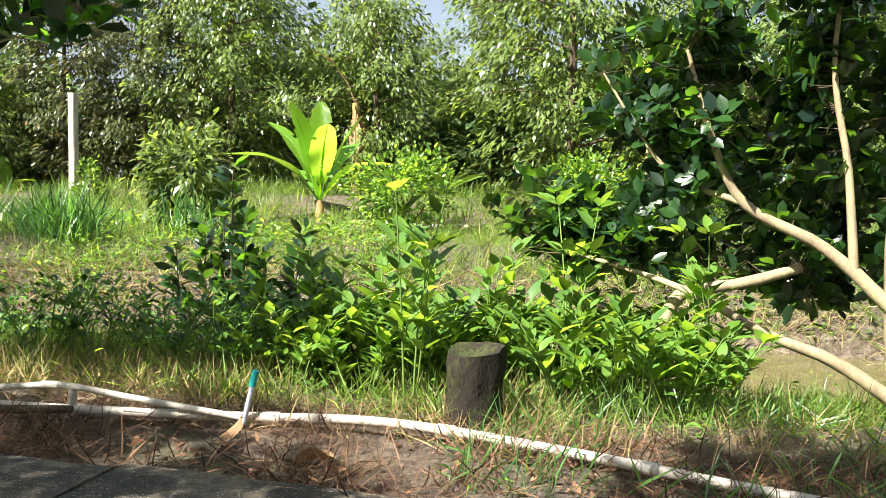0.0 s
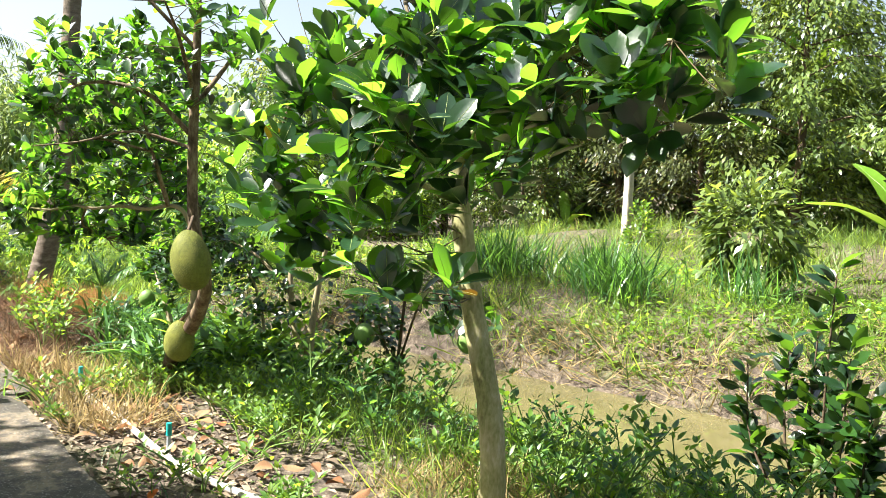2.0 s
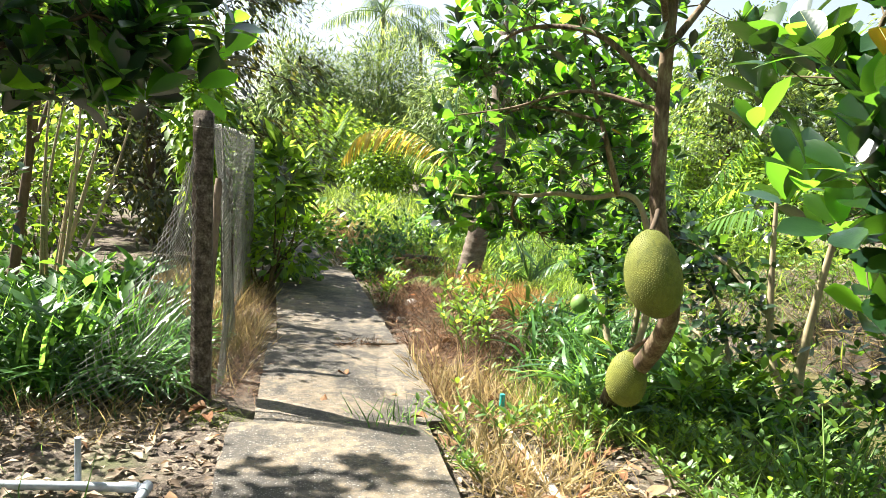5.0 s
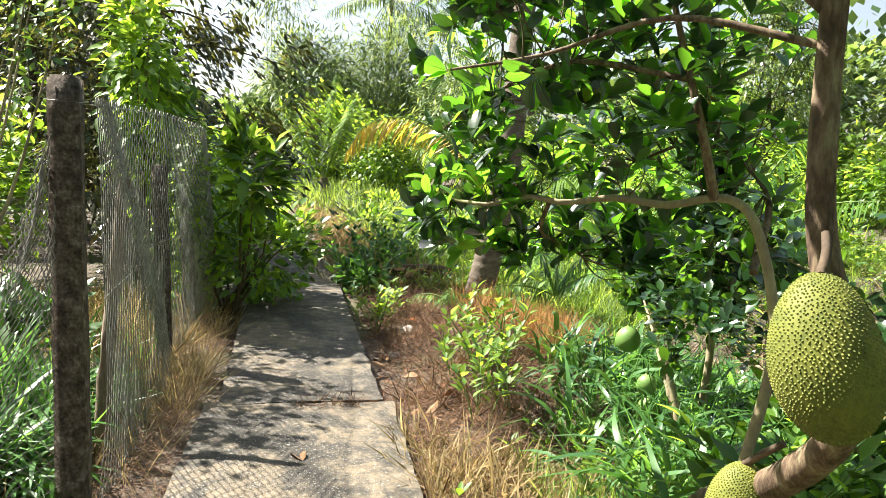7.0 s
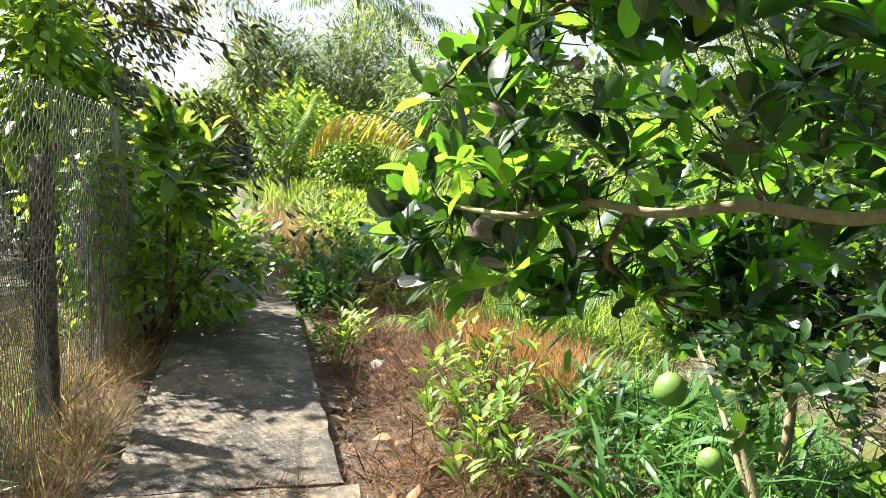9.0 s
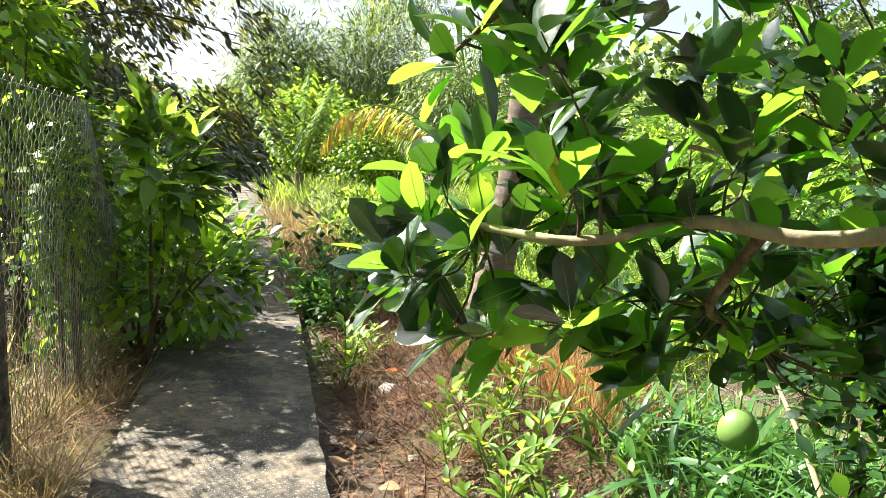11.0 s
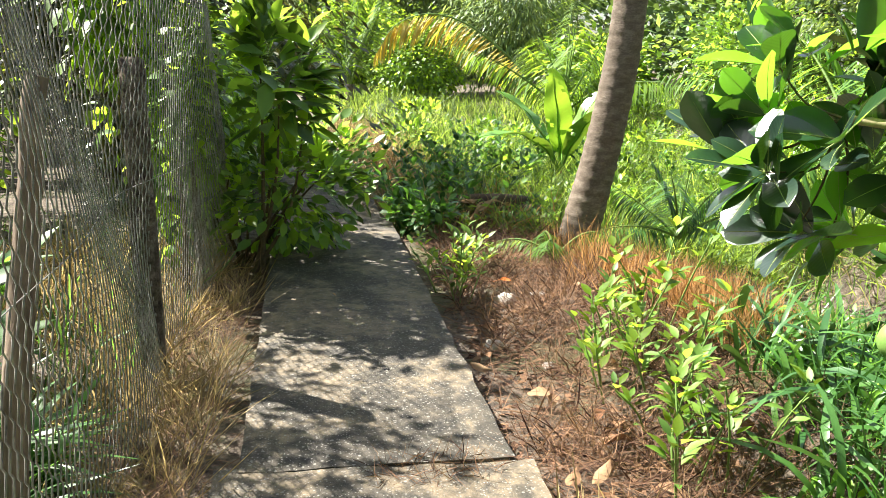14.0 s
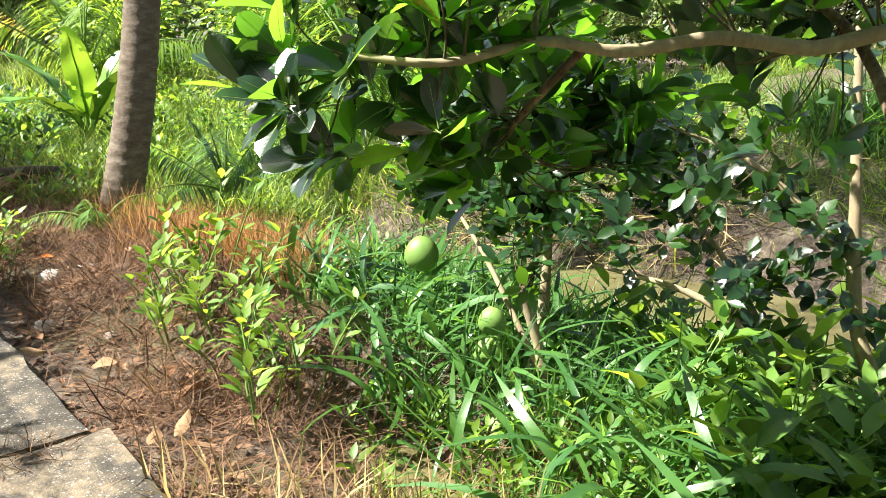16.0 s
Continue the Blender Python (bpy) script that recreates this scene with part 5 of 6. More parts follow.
def palm(label, base_line, r0, r1, crown_n, length, leaflet, leaf="palm_leaf", elev=(10, 75), category="palm", droop=(0.3, 0.7), n=34, start=0.0):
    t = tagged(empty("palm"), label, category)
    line = smooth_line(base_line, 26)
    m = len(line)
    s = Soup()
    if m > 3:
        tube(s, line, r0, r1, 16, 0.015, 0.6, rings=1 + 0.012 * np.sign(np.sin(np.arange(m) * 1.3)))
        part("trunk", s, M["bark_palm"], t, "ringed grey-brown trunk")
    for k in range(crown_n):
        a = k * 2.4 + start
        el = radians(elev[1] - (elev[1] - elev[0]) * k / max(crown_n - 1, 1))
        rib, lf = Soup(), Soup()
        frond(rib, lf, line[-1], (math.cos(a) * math.cos(el), math.sin(a) * math.cos(el), math.sin(el)), length * rng.uniform(0.85, 1.1), rng.uniform(*droop), leaflet, n)
        f = part("frond", rib, M["green_stem"], t)
        tagged(part("blade", lf, M[leaf], f), kind="stuff")
    return t


def shrub(name, label, category, base, centre, radii, n, leaf, form, size, stems=5, bark="bark_twig", hang=0.0, hollow=0.35):
    """A bush: stems fanning out of one base and a cloud of leaves in uneven clumps."""
    t = tagged(empty(name), label, category)
    base, centre, radii = np.asarray(base, float), np.asarray(centre, float), np.asarray(radii, float)
    hubs = blob(centre, radii * 0.85, max(14, n // 45), hollow)
    hubs[:, 2] = np.maximum(hubs[:, 2], base[2] + 0.05)
    for k in range(stems):
        st = Soup()
        e = hubs[k % len(hubs)]
        tube(st, smooth_line([base + rng.normal(0, 0.05, 3) * [1, 1, 0], (base + e) / 2 + rng.normal(0, 0.1, 3) * radii, e], 4), 0.012 + 0.012 * radii[2], 0.004, 6, 0.05)
        part("stem", st, M[bark], t)
    s = Soup()
    h = hubs[rng.integers(0, len(hubs), n)]
    c = h + rng.normal(0, 0.17, (n, 3)) * radii
    c[:, 2] = np.maximum(c[:, 2], base[2] + 0.03)
    out = unit(unit((c - centre) / radii) + rng.normal(0, 0.55, (n, 3)))
    way = unit(out + np.array([0, 0, 0.15 - hang]))
    place(s, form, c, way, out * 0.4 + np.array([0, 0, 1.0]) + rng.normal(0, 0.35, (n, 3)), size * rng.uniform(0.65, 1.2, n))
    tagged(part("foliage", s, M[leaf], t), kind="stuff")
    return t


def durian(label, leaf, height, radius, n):
    t = tagged(empty("durian_tree"), label, "tree")
    w = Wood(t, "bark_dark", 8)
    w.limb("trunk", [(0, 0, -0.2), (0.05, 0.02, height * 0.35), (-0.03, 0.05, height * 0.7), (0, 0, height)], 0.11, 0.02)
    tips = []
    for k, z in enumerate(np.linspace(0.55, height * 0.96, int(height * 4.5))):
        a = k * 2.4
        r = radius * math.sin(math.pi * min(0.24 + 0.74 * z / height, 1)) ** 0.6 * rng.uniform(0.75, 1.12)
        dx, dy = math.cos(a), math.sin(a)
        w.limb("limb", [(0, 0, z), (dx * r * 0.5, dy * r * 0.5, z + 0.28), (dx * r, dy * r, z + 0.05)], 0.025, 0.006)
        for q in np.linspace(0.3, 1.08, 8):
            for _ in range(3):
                tips.append((dx * r * q + rng.normal(0, 0.25), dy * r * q + rng.normal(0, 0.25), z + 0.15 + rng.normal(0, 0.22)))
    s = Soup()
    tips = np.array(tips)
    c = tips[rng.integers(0, len(tips), n)] + rng.normal(0, 0.12, (n, 3))
    out = unit(c * np.array([1, 1, 0.0]) + rng.normal(0, 0.8, (n, 3)))
    way = unit(out + np.array([0, 0, -0.5]))
    place(s, F_THIN, c, way, out * 0.5 + np.array([0, 0, 1.0]) + rng.normal(0, 0.35, (n, 3)), rng.uniform(0.11, 0.2, n))
    tagged(part("crown", s, M[leaf], t), kind="stuff")
    return t


def set_out(thing, spots):
    """The thing at the first spot (x, y, scale, turn) and copies at the others."""
    for k, (x, y, sc, a) in enumerate(spots):
        m = pose(x, y, ground_at(x, y), 0, 0, a)
        ob = thing if k == 0 else copy_thing(thing, m)
        if k == 0:
            ob.matrix_basis = m
        ob.scale = (sc, sc, sc)


# ---- far bank ----
set_out(durian("tall durian tree with olive drooping leaves", "durian_leaf", 6.2, 2.3, 14500), [
    (-8.6, 18.6, 1.0, 0), (-0.6, 18.6, 1.1, 80), (4.2, 18, 1.05, 300), (-2.6, 21.5, 0.9, 30), (-11, 23, 1.1, 160), (8, 20, 1.1, 10), (-17.5, 16.5, 0.9, 250), (2.2, 24, 1.2, 110), (-23, 14.5, 0.9, 60)])
set_out(durian("bushy low durian tree behind the bank", "durian_leaf", 4.4, 2.2, 9000), [
    (-5.2, 19.2, 0.95, 0), (1.8, 16.6, 0.7, 200), (-6.6, 22.5, 1.15, 300), (-15, 17, 0.8, 45), (6.5, 16, 0.9, 130), (-20, 18.5, 1.0, 280)])
set_out(durian("dark durian tree with bronze-green leaves", "dark_durian_leaf", 6.4, 2.6, 17000), [
    (-16.3, 0.35, 1.0, 20), (-13.5, 19, 0.95, 200), (-10.9, 18.6, 0.8, 90), (-20, -2.0, 1.0, 100), (4.5, -4, 1.0, 160)])
banana_plant("sunlit young banana plant with broad leaves", -4.8, 15.2, 0.35, 0.1, 9, 1.62, 0.52, 20, tear=0.25, upright=0.75)
banana_plant("tall banana plant rising behind durian trees", -11.0, 22.6, 3.0, 0.12, 8, 2.0, 0.5, 60, tear=1.2)
banana_plant("banana plant with dry brown stem on the bank", -5.2, 18.0, 2.0, 0.12, 6, 1.3, 0.3, 200, tear=1.5, leaf="dry_banana", wilted=True)
banana_plant("leaning banana plant with brown sheathed stem", -14.6, 17.6, 1.6, 0.12, 6, 1.7, 0.45, 10, (-0.5, 0.1), tear=1.0)
banana_plant("young banana shoot beside a leaning stem", -13.8, 17.4, 0.2, 0.06, 5, 0.9, 0.3, 70, tear=0.2)
banana_plant("banana plant among orchard trees", 1.0, 17.5, 1.4, 0.1, 6, 1.5, 0.4, 120, tear=0.8)
banana_plant("banana plant in the far grass", -16.2, 6.05, 0.2, 0.08, 7, 1.15, 0.4, 100, tear=0.3)
shrub("durian_sapling", "pale slender-leaved durian sapling on the bank", "tree", (-6.0, 12.8, 0.4), (-6.0, 12.8, 1.35), (0.8, 0.7, 0.9), 1500, "durian_leaf", F_THIN, 0.2, hang=0.4)
shrub("shrub", "dense bright green shrub on the far bank", "shrub", (-2.9, 14.2, 0.45), (-2.9, 14.2, 1.15), (1.0, 0.8, 0.75), 2600, "vine_leaf", F_POMELO, 0.1)
shrub("shrub", "bright green shrub beside a banana plant", "shrub", (0.2, 14.2, 0.5), (0.2, 14.2, 1.1), (0.9, 0.8, 0.7), 2200, "vine_leaf", F_POMELO, 0.1)
shrub("shrub", "slim leafy shrub against a pale post", "shrub", (-9.6, 14.9, 0.45), (-9.6, 14.9, 1.05), (0.3, 0.3, 0.7), 700, "vine_leaf", F_POMELO, 0.09)
shrub("shrub", "tangled citrus shrub overhanging the far bank", "shrub", (2.0, 11.8, 0.2), (1.8, 11.6, 0.9), (1.6, 0.8, 0.8), 2600, "pomelo_leaf", F_POMELO, 0.1)
citrus_sapling()

# ---- along the path ----
palm("leaning coconut palm trunk beside the path", [(-12.1, 5.05, -0.1), (-12.1, 5.12, 0.2), (-12.1, 5.24, 0.75), (-12.1, 5.35, 1.41), (-12.12, 5.41, 2.0), (-12.2, 5.48, 2.9), (-12.4, 5.6, 4.5), (-12.45, 5.65, 6.8)], 0.18, 0.11, 14, 3.2, 0.7, elev=(-5, 70))
palm("small dark feathery young palm", [(-11.95, 5.9, -0.1), (-11.95, 5.9, 0.1)], 0.05, 0.05, 11, 1.0, 0.26, "dark_grass", (25, 84), "plant", (0.2, 0.5), 30)
palm("young coconut seedling with arching leaf", [(-11.5, 4.75, -0.05), (-11.5, 4.75, 0.05)], 0.03, 0.03, 4, 0.75, 0.22, "palm_leaf", (40, 65), "plant", (0.6, 0.8), 30, 3.4)
palm("young coconut palm with light green fronds", [(-13.6, 8.6, -0.4), (-13.6, 8.6, 0.0), (-13.6, 8.6, 0.4)], 0.12, 0.1, 11, 2.6, 0.55, "palm_leaf", (25, 82), "palm", (0.2, 0.5))
palm("young coconut palm with upright lime fronds", [(-29.3, 3.5, -0.2), (-29.3, 3.5, 0.3), (-29.3, 3.5, 0.7)], 0.14, 0.12, 6, 3.4, 0.8, "lime_leaf", (58, 84), "palm", (0.05, 0.2), 60, 1.2)
palm("tall slim coconut palm far down the path", [(-47, 6.6, 0), (-47, 6.7, 4), (-46.6, 6.9, 9.2)], 0.13, 0.09, 15, 3.6, 1.0, "far_leaf", (-20, 75), "palm", (0.4, 0.8), 26)
palm("tall slim coconut palm far down the path", [(-50, 9.5, 0), (-50, 9.6, 4), (-49.6, 9.3, 8.6)], 0.13, 0.09, 15, 3.4, 1.0, "far_leaf", (-20, 75), "palm", (0.4, 0.8), 26, 1.0)
palm("young coconut palm with arching light fronds", [(-22.5, 7.8, -0.7), (-22.5, 7.8, -0.3), (-22.5, 7.8, 0.1), (-22.5, 7.8, 0.45)], 0.13, 0.1, 10, 2.9, 0.7, "lime_leaf", (30, 84), "palm", (0.15, 0.4), 44, 0.4)
yellow = tagged(empty("palm_frond"), "yellowed drooping coconut frond beside the path", "palm frond")
rib, lf = Soup(), Soup()
line = smooth_line([(-27.2, 8.2, 0.9), (-27, 7.59, 1.49), (-27, 6.46, 2.3), (-27, 5.45, 2.55), (-27, 4.6, 2.25), (-27, 4.11, 1.55)], 12)
tube(rib, line, 0.035, 0.006, 6)
for sg in (-1, 1):
    p = line[6:]
    tan = unit(np.gradient(line, axis=0))[6:]
    n = len(p)
    d = unit(tan * 0.7 + np.array([0.35 * sg, 0, -0.75]) + rng.normal(0, 0.12, (n, 3)))
    place(lf, F_LEAFLET, p, d, np.tile([0.4 * sg, 0, 1.0], (n, 1)), 0.95 * np.sin(np.pi * np.linspace(0.2, 0.93, n)) ** 0.6 * rng.uniform(0.85, 1.15, n))
part("rib", rib, M["green_stem"], yellow)
tagged(part("blade", lf, M["yellow_palm"], yellow), kind="stuff")

shrub("shrub", "leafy bush spilling over the concrete slabs", "shrub", (-11.75, 2.45, -0.02), (-11.65, 2.72, 0.6), (0.75, 0.72, 0.52), 1250, "vine_leaf", F_POMELO, 0.12, 9)
shrub("shrub", "upright shoot with large pointed leaves", "shrub", (-11.25, 2.62, 0.02), (-11.2, 2.7, 1.3), (0.34, 0.3, 0.5), 210, "vine_leaf", F_HERB, 0.24, 4)
shrub("climbing_vine", "heart-leaved vine smothering the wire fence", "vine", (-12.0, 2.05, 0), (-12.3, 2.1, 0.9), (1.6, 0.34, 0.95), 4200, "vine_leaf", F_HEART, 0.085, 5, hang=0.9)
shrub("climbing_vine", "tall lime-green climber above the fence", "vine", (-11.3, 1.8, 0), (-11.3, 1.8, 2.1), (0.8, 0.4, 1.1), 1500, "lime_leaf", F_HERB, 0.15, 5, hang=0.6)
shrub("climbing_vine", "lime-green creeper threaded through the fence top", "vine", (-10.7, 2.25, 0), (-10.7, 2.27, 1.3), (0.75, 0.14, 0.6), 900, "lime_leaf", F_HEART, 0.07, 4, hang=0.6)
shrub("climbing_vine", "leafy creeper mound along the path edge", "vine", (-14.6, 1.9, 0), (-14.8, 1.9, 0.8), (1.6, 0.7, 0.9), 3000, "vine_leaf", F_HEART, 0.1, 5, hang=0.5)
shrub("shrub", "pomelo bush behind the wire fence", "shrub", (-9.8, 0.6, 0), (-9.95, 0.85, 2.35), (1.3, 0.75, 1.0), 450, "vine_leaf", F_POMELO, 0.1, 8, "bark_pale")
shrub("shrub", "sparse citrus bush behind the fence", "shrub", (-7.3, 0.6, 0), (-7.4, 0.5, 1.3), (0.8, 0.7, 1.0), 1100, "pomelo_leaf", F_POMELO, 0.1, 7, "bark_dark")
shrub("shrub", "dense orchard bush beyond the fence", "shrub", (-12.5, -0.3, 0), (-12.5, -0.4, 1.2), (1.5, 1.0, 1.1), 2600, "lime_leaf", F_POMELO, 0.12, 7, "bark_dark")
shrub("shrub", "bright creeper-covered mound far along the path", "shrub", (-33, 5.6, 0), (-33.5, 5.9, 1.3), (2.0, 1.8, 1.6), 5200, "lime_leaf", F_HEART, 0.15, 5, hang=0.4)
shrub("shrub", "bright creeper-covered mound far along the path", "shrub", (-36, 4.0, 0), (-36.5, 4.0, 1.8), (2.2, 1.9, 2.0), 5200, "lime_leaf", F_HEART, 0.19, 5, hang=0.4)
shrub("shrub", "green thicket closing the end of the path", "shrub", (-40, 1.5, 0), (-41, 1.0, 1.6), (2.5, 3.5, 2.0), 5000, "far_leaf", F_HEART, 0.25, 5)
shrub("shrub", "dark thicket at the path side", "shrub", (-22, 0.3, 0), (-22, 0.0, 1.5), (3, 1.3, 1.6), 4200, "dark_durian_leaf", F_POMELO, 0.18, 6)
shrub("bamboo_clump", "feathery pale green bamboo clump far off", "bamboo", (-41, 2.8, 0), (-41, 2.8, 3.8), (2.8, 2.6, 3.3), 13000, "bamboo_leaf", F_NARROW, 0.42, 14, "green_stem", 0.5, 0.2)
shrub("bamboo_clump", "tall hazy bamboo clump at the end of the path", "bamboo", (-43, 6.8, 0), (-43, 6.8, 4.2), (2.4, 3.2, 4.0), 12000, "bamboo_leaf", F_NARROW, 0.42, 12, "green_stem", 0.5, 0.2)
shrub("shrub", "low dark leafy weeds at the path edge", "shrub", (-12.95, 3.95, -0.02), (-12.95, 3.95, 0.2), (0.65, 0.36, 0.26), 700, "dark_herb_leaf", F_POMELO, 0.1, 6)
shrub("bamboo_clump", "feathery bamboo clump behind the mounds", "bamboo", (-38, 10, 0), (-38, 10, 3.2), (3.0, 3.0, 3.4), 9000, "bamboo_leaf", F_NARROW, 0.42, 10, "green_stem", 0.5, 0.2)
for x, y, h, r in ((-52, 0, 4.2, 4.0), (-56, 12, 6.0, 5), (-47, 17, 6, 5), (-46, -6, 5, 4), (-38, 19, 6, 4.5), (-33, 24, 6, 5), (-34, -6, 6, 4), (-60, 5, 5, 5), (-24, 27, 6, 4.5), (-12, 30, 6, 4.5), (0, 31, 6.5, 5), (10, 28, 6.5, 5), (17, 20, 6, 5), (19, 8, 6, 5), (17, -4, 6, 5), (8, -10, 6, 5), (-5, -9, 6, 5), (-16, -9, 6, 5), (-28, -9, 6, 5)):
    shrub("broadleaf_tree", "rounded broadleaf tree closing the orchard", "tree", (x, y, 0), (x, y, h * 0.55), (r, r, h * 0.55), 3600, "far_leaf", F_FAR, 0.46, 5, "bark_dark")
shrub("feathery_tree", "thin feathery tree against white sky", "tree", (-43, 1.2, 0), (-43, 1.6, 8.4), (1.5, 2.6, 2.6), 1900, "bamboo_leaf", F_NARROW, 0.36, 9, "bark_pale", 0.3, 0.1)
for x, y, r, h, m in ((-14.6, 6.2, 0.5, 0.4, "lime_leaf"), (-15.5, 5.2, 0.6, 0.45, "vine_leaf"), (-16.4, 6.8, 0.7, 0.5, "lime_leaf"), (-17.5, 5.0, 0.6, 0.5, "herb_leaf"), (-14.2, 7.6, 0.6, 0.5, "vine_leaf"), (-18.5, 8.0, 0.9, 0.7, "lime_leaf"), (-16.0, 9.0, 0.8, 0.6, "vine_leaf"), (-20.0, 6.0, 0.9, 0.6, "herb_leaf"), (-13.4, 6.6, 0.4, 0.35, "herb_leaf"), (-21.5, 9.0, 1.2, 1.0, "vine_leaf"), (-19.0, 4.2, 0.7, 0.5, "vine_leaf"), (-13.2, 9.8, 0.7, 0.6, "lime_leaf"), (-23, 5.0, 0.9, 0.7, "lime_leaf"), (-15.2, 11.0, 1.0, 0.9, "vine_leaf"), (-19.5, 11.5, 1.3, 1.2, "lime_leaf")):
    z = ground_at(x, y)
    tagged(shrub("weed_clump", "rank leafy weed clump in bright grass", "weeds", (x, y, z), (x, y, z + h * 0.5), (r, r * 0.8, h * 0.6), int(520 * r), m, F_HERB, 0.13, 3, "green_stem"), group="weed clumps beyond the palm")
for x, y, r, h in ((-7, 21.5, 2.4, 3.2), (-2.8, 20.6, 2.0, 2.6), (-12, 21, 2.4, 3.0), (2, 20.5, 2.2, 3.0), (-16, 20, 2.2, 3.0), (6, 19.5, 2.2, 3.0), (-5, 25.5, 3.0, 4.0), (-13, 26.5, 3.0, 4.0), (4, 26, 3.0, 4.0)):
    shrub("thicket", "shadowy dark green thicket under orchard trees", "shrub", (x, y, 0.95), (x, y, 0.95 + h * 0.5), (r, r * 0.6, h * 0.55), 2400, "far_leaf", F_FAR, 0.3, 4, "bark_dark")
for x, y, r, h, m, form in ((-26, 9.6, 1.9, 2.3, "lime_leaf", F_HEART), (-25, 13, 2.2, 2.8, "vine_leaf", F_POMELO), (-21, 15, 2.0, 2.2, "lime_leaf", F_HEART), (-29, 15.5, 2.4, 3.4, "vine_leaf", F_HEART), (-18.2, 15.2, 1.7, 2.0, "vine_leaf", F_POMELO), (-17.5, 11.8, 1.1, 1.2, "herb_leaf", F_HERB)):
    z = ground_at(x, y)
    shrub("shrub", "sunlit leafy bush at the end of the meadow", "shrub", (x, y, z), (x, y, z + h * 0.5), (r, r * 0.8, h * 0.55), int(1700 * r), m, form, 0.17, 5, hang=0.3)
build_herbs()
build_cover()

# ---- fence, pipes and small things ----
def chain_link(name, at, cols, rows, parent, wire=0.0022):
    """Zigzag wires hooked into each other over a sheet given by at(u, v), u and v from 0 to 1."""
    s = Soup()
    for k in range(cols):
        pts = []
        for i in range(rows * 2 + 1):
            u = (k + (0.02 if (i + k) % 2 else 1.02)) / cols
            p = np.array(at(min(u, 1), i / (rows * 2)), float)
            pts.append(p + [0, 0.004 * (1 if (i + k) % 2 else -1), 0])
        tube(s, pts, wire, wire, 4, cap=False)
    return tagged(part(name, s, M["wire"], parent), kind="stuff")


def square_post(w, d, h, taper=0.95):
    bm = bmesh.new()
    bmesh.ops.create_cube(bm, size=1)
    for v in bm.verts:
        k = taper if v.co.z > 0 else 1
        v.co = Vector((v.co.x * w * k, v.co.y * d * k, (v.co.z + 0.5) * h - 0.1 * (v.co.z < 0)))
    bmesh.ops.bevel(bm, geom=bm.edges[:], offset=0.012, segments=2, affect="EDGES")
    bmesh.ops.subdivide_edges(bm, edges=[e for e in bm.edges if abs(e.verts[0].co.z - e.verts[1].co.z) > 0.5], cuts=14)
    for v in bm.verts:
        o = noise.noise_vector(v.co * 9)
        v.co += Vector((o.x, o.y, 0)) * 0.006
    return bm


def build_fence():
    t = tagged(empty("wire_fence"), "sagging chain-link fence on old posts beside the path", "fence")
    a = part("post", square_post(0.125, 0.125, 1.88), M["post_concrete"], t, "dark mossy square concrete post")
    a.location = (-7.02, 2.33, 0)
    b = part("post", square_post(0.11, 0.11, 1.5), M["post_concrete"], t, "grey concrete post leaning outwards")
    b.matrix_basis = pose(-9.36, 2.29, -0.03, 1, -3, 8)
    s = Soup()
    tube(s, smooth_line([(-7.68, 2.26, -0.1), (-7.76, 2.29, 0.5), (-7.92, 2.31, 1.0), (-8.03, 2.33, 1.42)], 6), 0.04, 0.03, 9, 0.2)
    part("stake", s, M["weathered_wood"], t, "split weathered wooden stake")
    d = part("post", square_post(0.11, 0.11, 1.6), M["post_concrete"], t)
    d.matrix_basis = pose(-12.6, 2.1, 0, 0, 0, 0)

    def sheet(u, v):
        x = -7.06 - 5.6 * u
        top = 1.78 + 0.06 * math.sin(5 * u) - 0.12 * u
        return (x, 2.41 - 0.12 * u + 0.07 * math.sin(9 * u + 3 * v) * (0.3 + v) + 0.02 * math.sin(23 * u + 7 * v), 0.02 + v * top)

    def flap(u, v):
        w = 0.85 * (1 - v) ** 1.4 + 0.06
        return (-6.94 + 0.25 * u * (1 - v) + 0.05 * math.sin(9 * u + 4 * v), 2.3 - w * u, 0.02 + 1.6 * v - 0.12 * u + 0.05 * math.sin(8 * u))
    chain_link("wire_mesh", sheet, 124, 25, t, 0.0026)
    chain_link("wire_mesh", flap, 24, 25, t, 0.0026)
    s = Soup()
    for v in (0.03, 0.52, 0.985):
        tube(s, [sheet(u, v) for u in np.linspace(0, 1, 30)], 0.002, 0.002, 4)
    tube(s, [sheet(0, 0.98), (-6.94, 2.27, 1.78), (-6.95, 2.4, 1.77), (-7.09, 2.4, 1.78)], 0.002, 0.002, 4)
    part("tension_wire", s, M["wire"], t)


def pipe(label, name, points, r, material="pvc", joints=(), steps=6):
    t = tagged(empty(name), label, "pipe")
    s = Soup()
    line = smooth_line(points, steps)
    tube(s, line, r, r, 14)
    part("pipe", s, M[material], t)
    for k in joints:
        i = min(int(k * (len(line) - 2)), len(line) - 2)
        j = Soup()
        d = unit(line[i + 1] - line[i])
        tube(j, [line[i] - d * 0.045, line[i] - d * 0.04, line[i] + d * 0.04, line[i] + d * 0.045], r * 1.22, r * 1.22, 14)
        part("coupling", j, M[material], t)
    return t


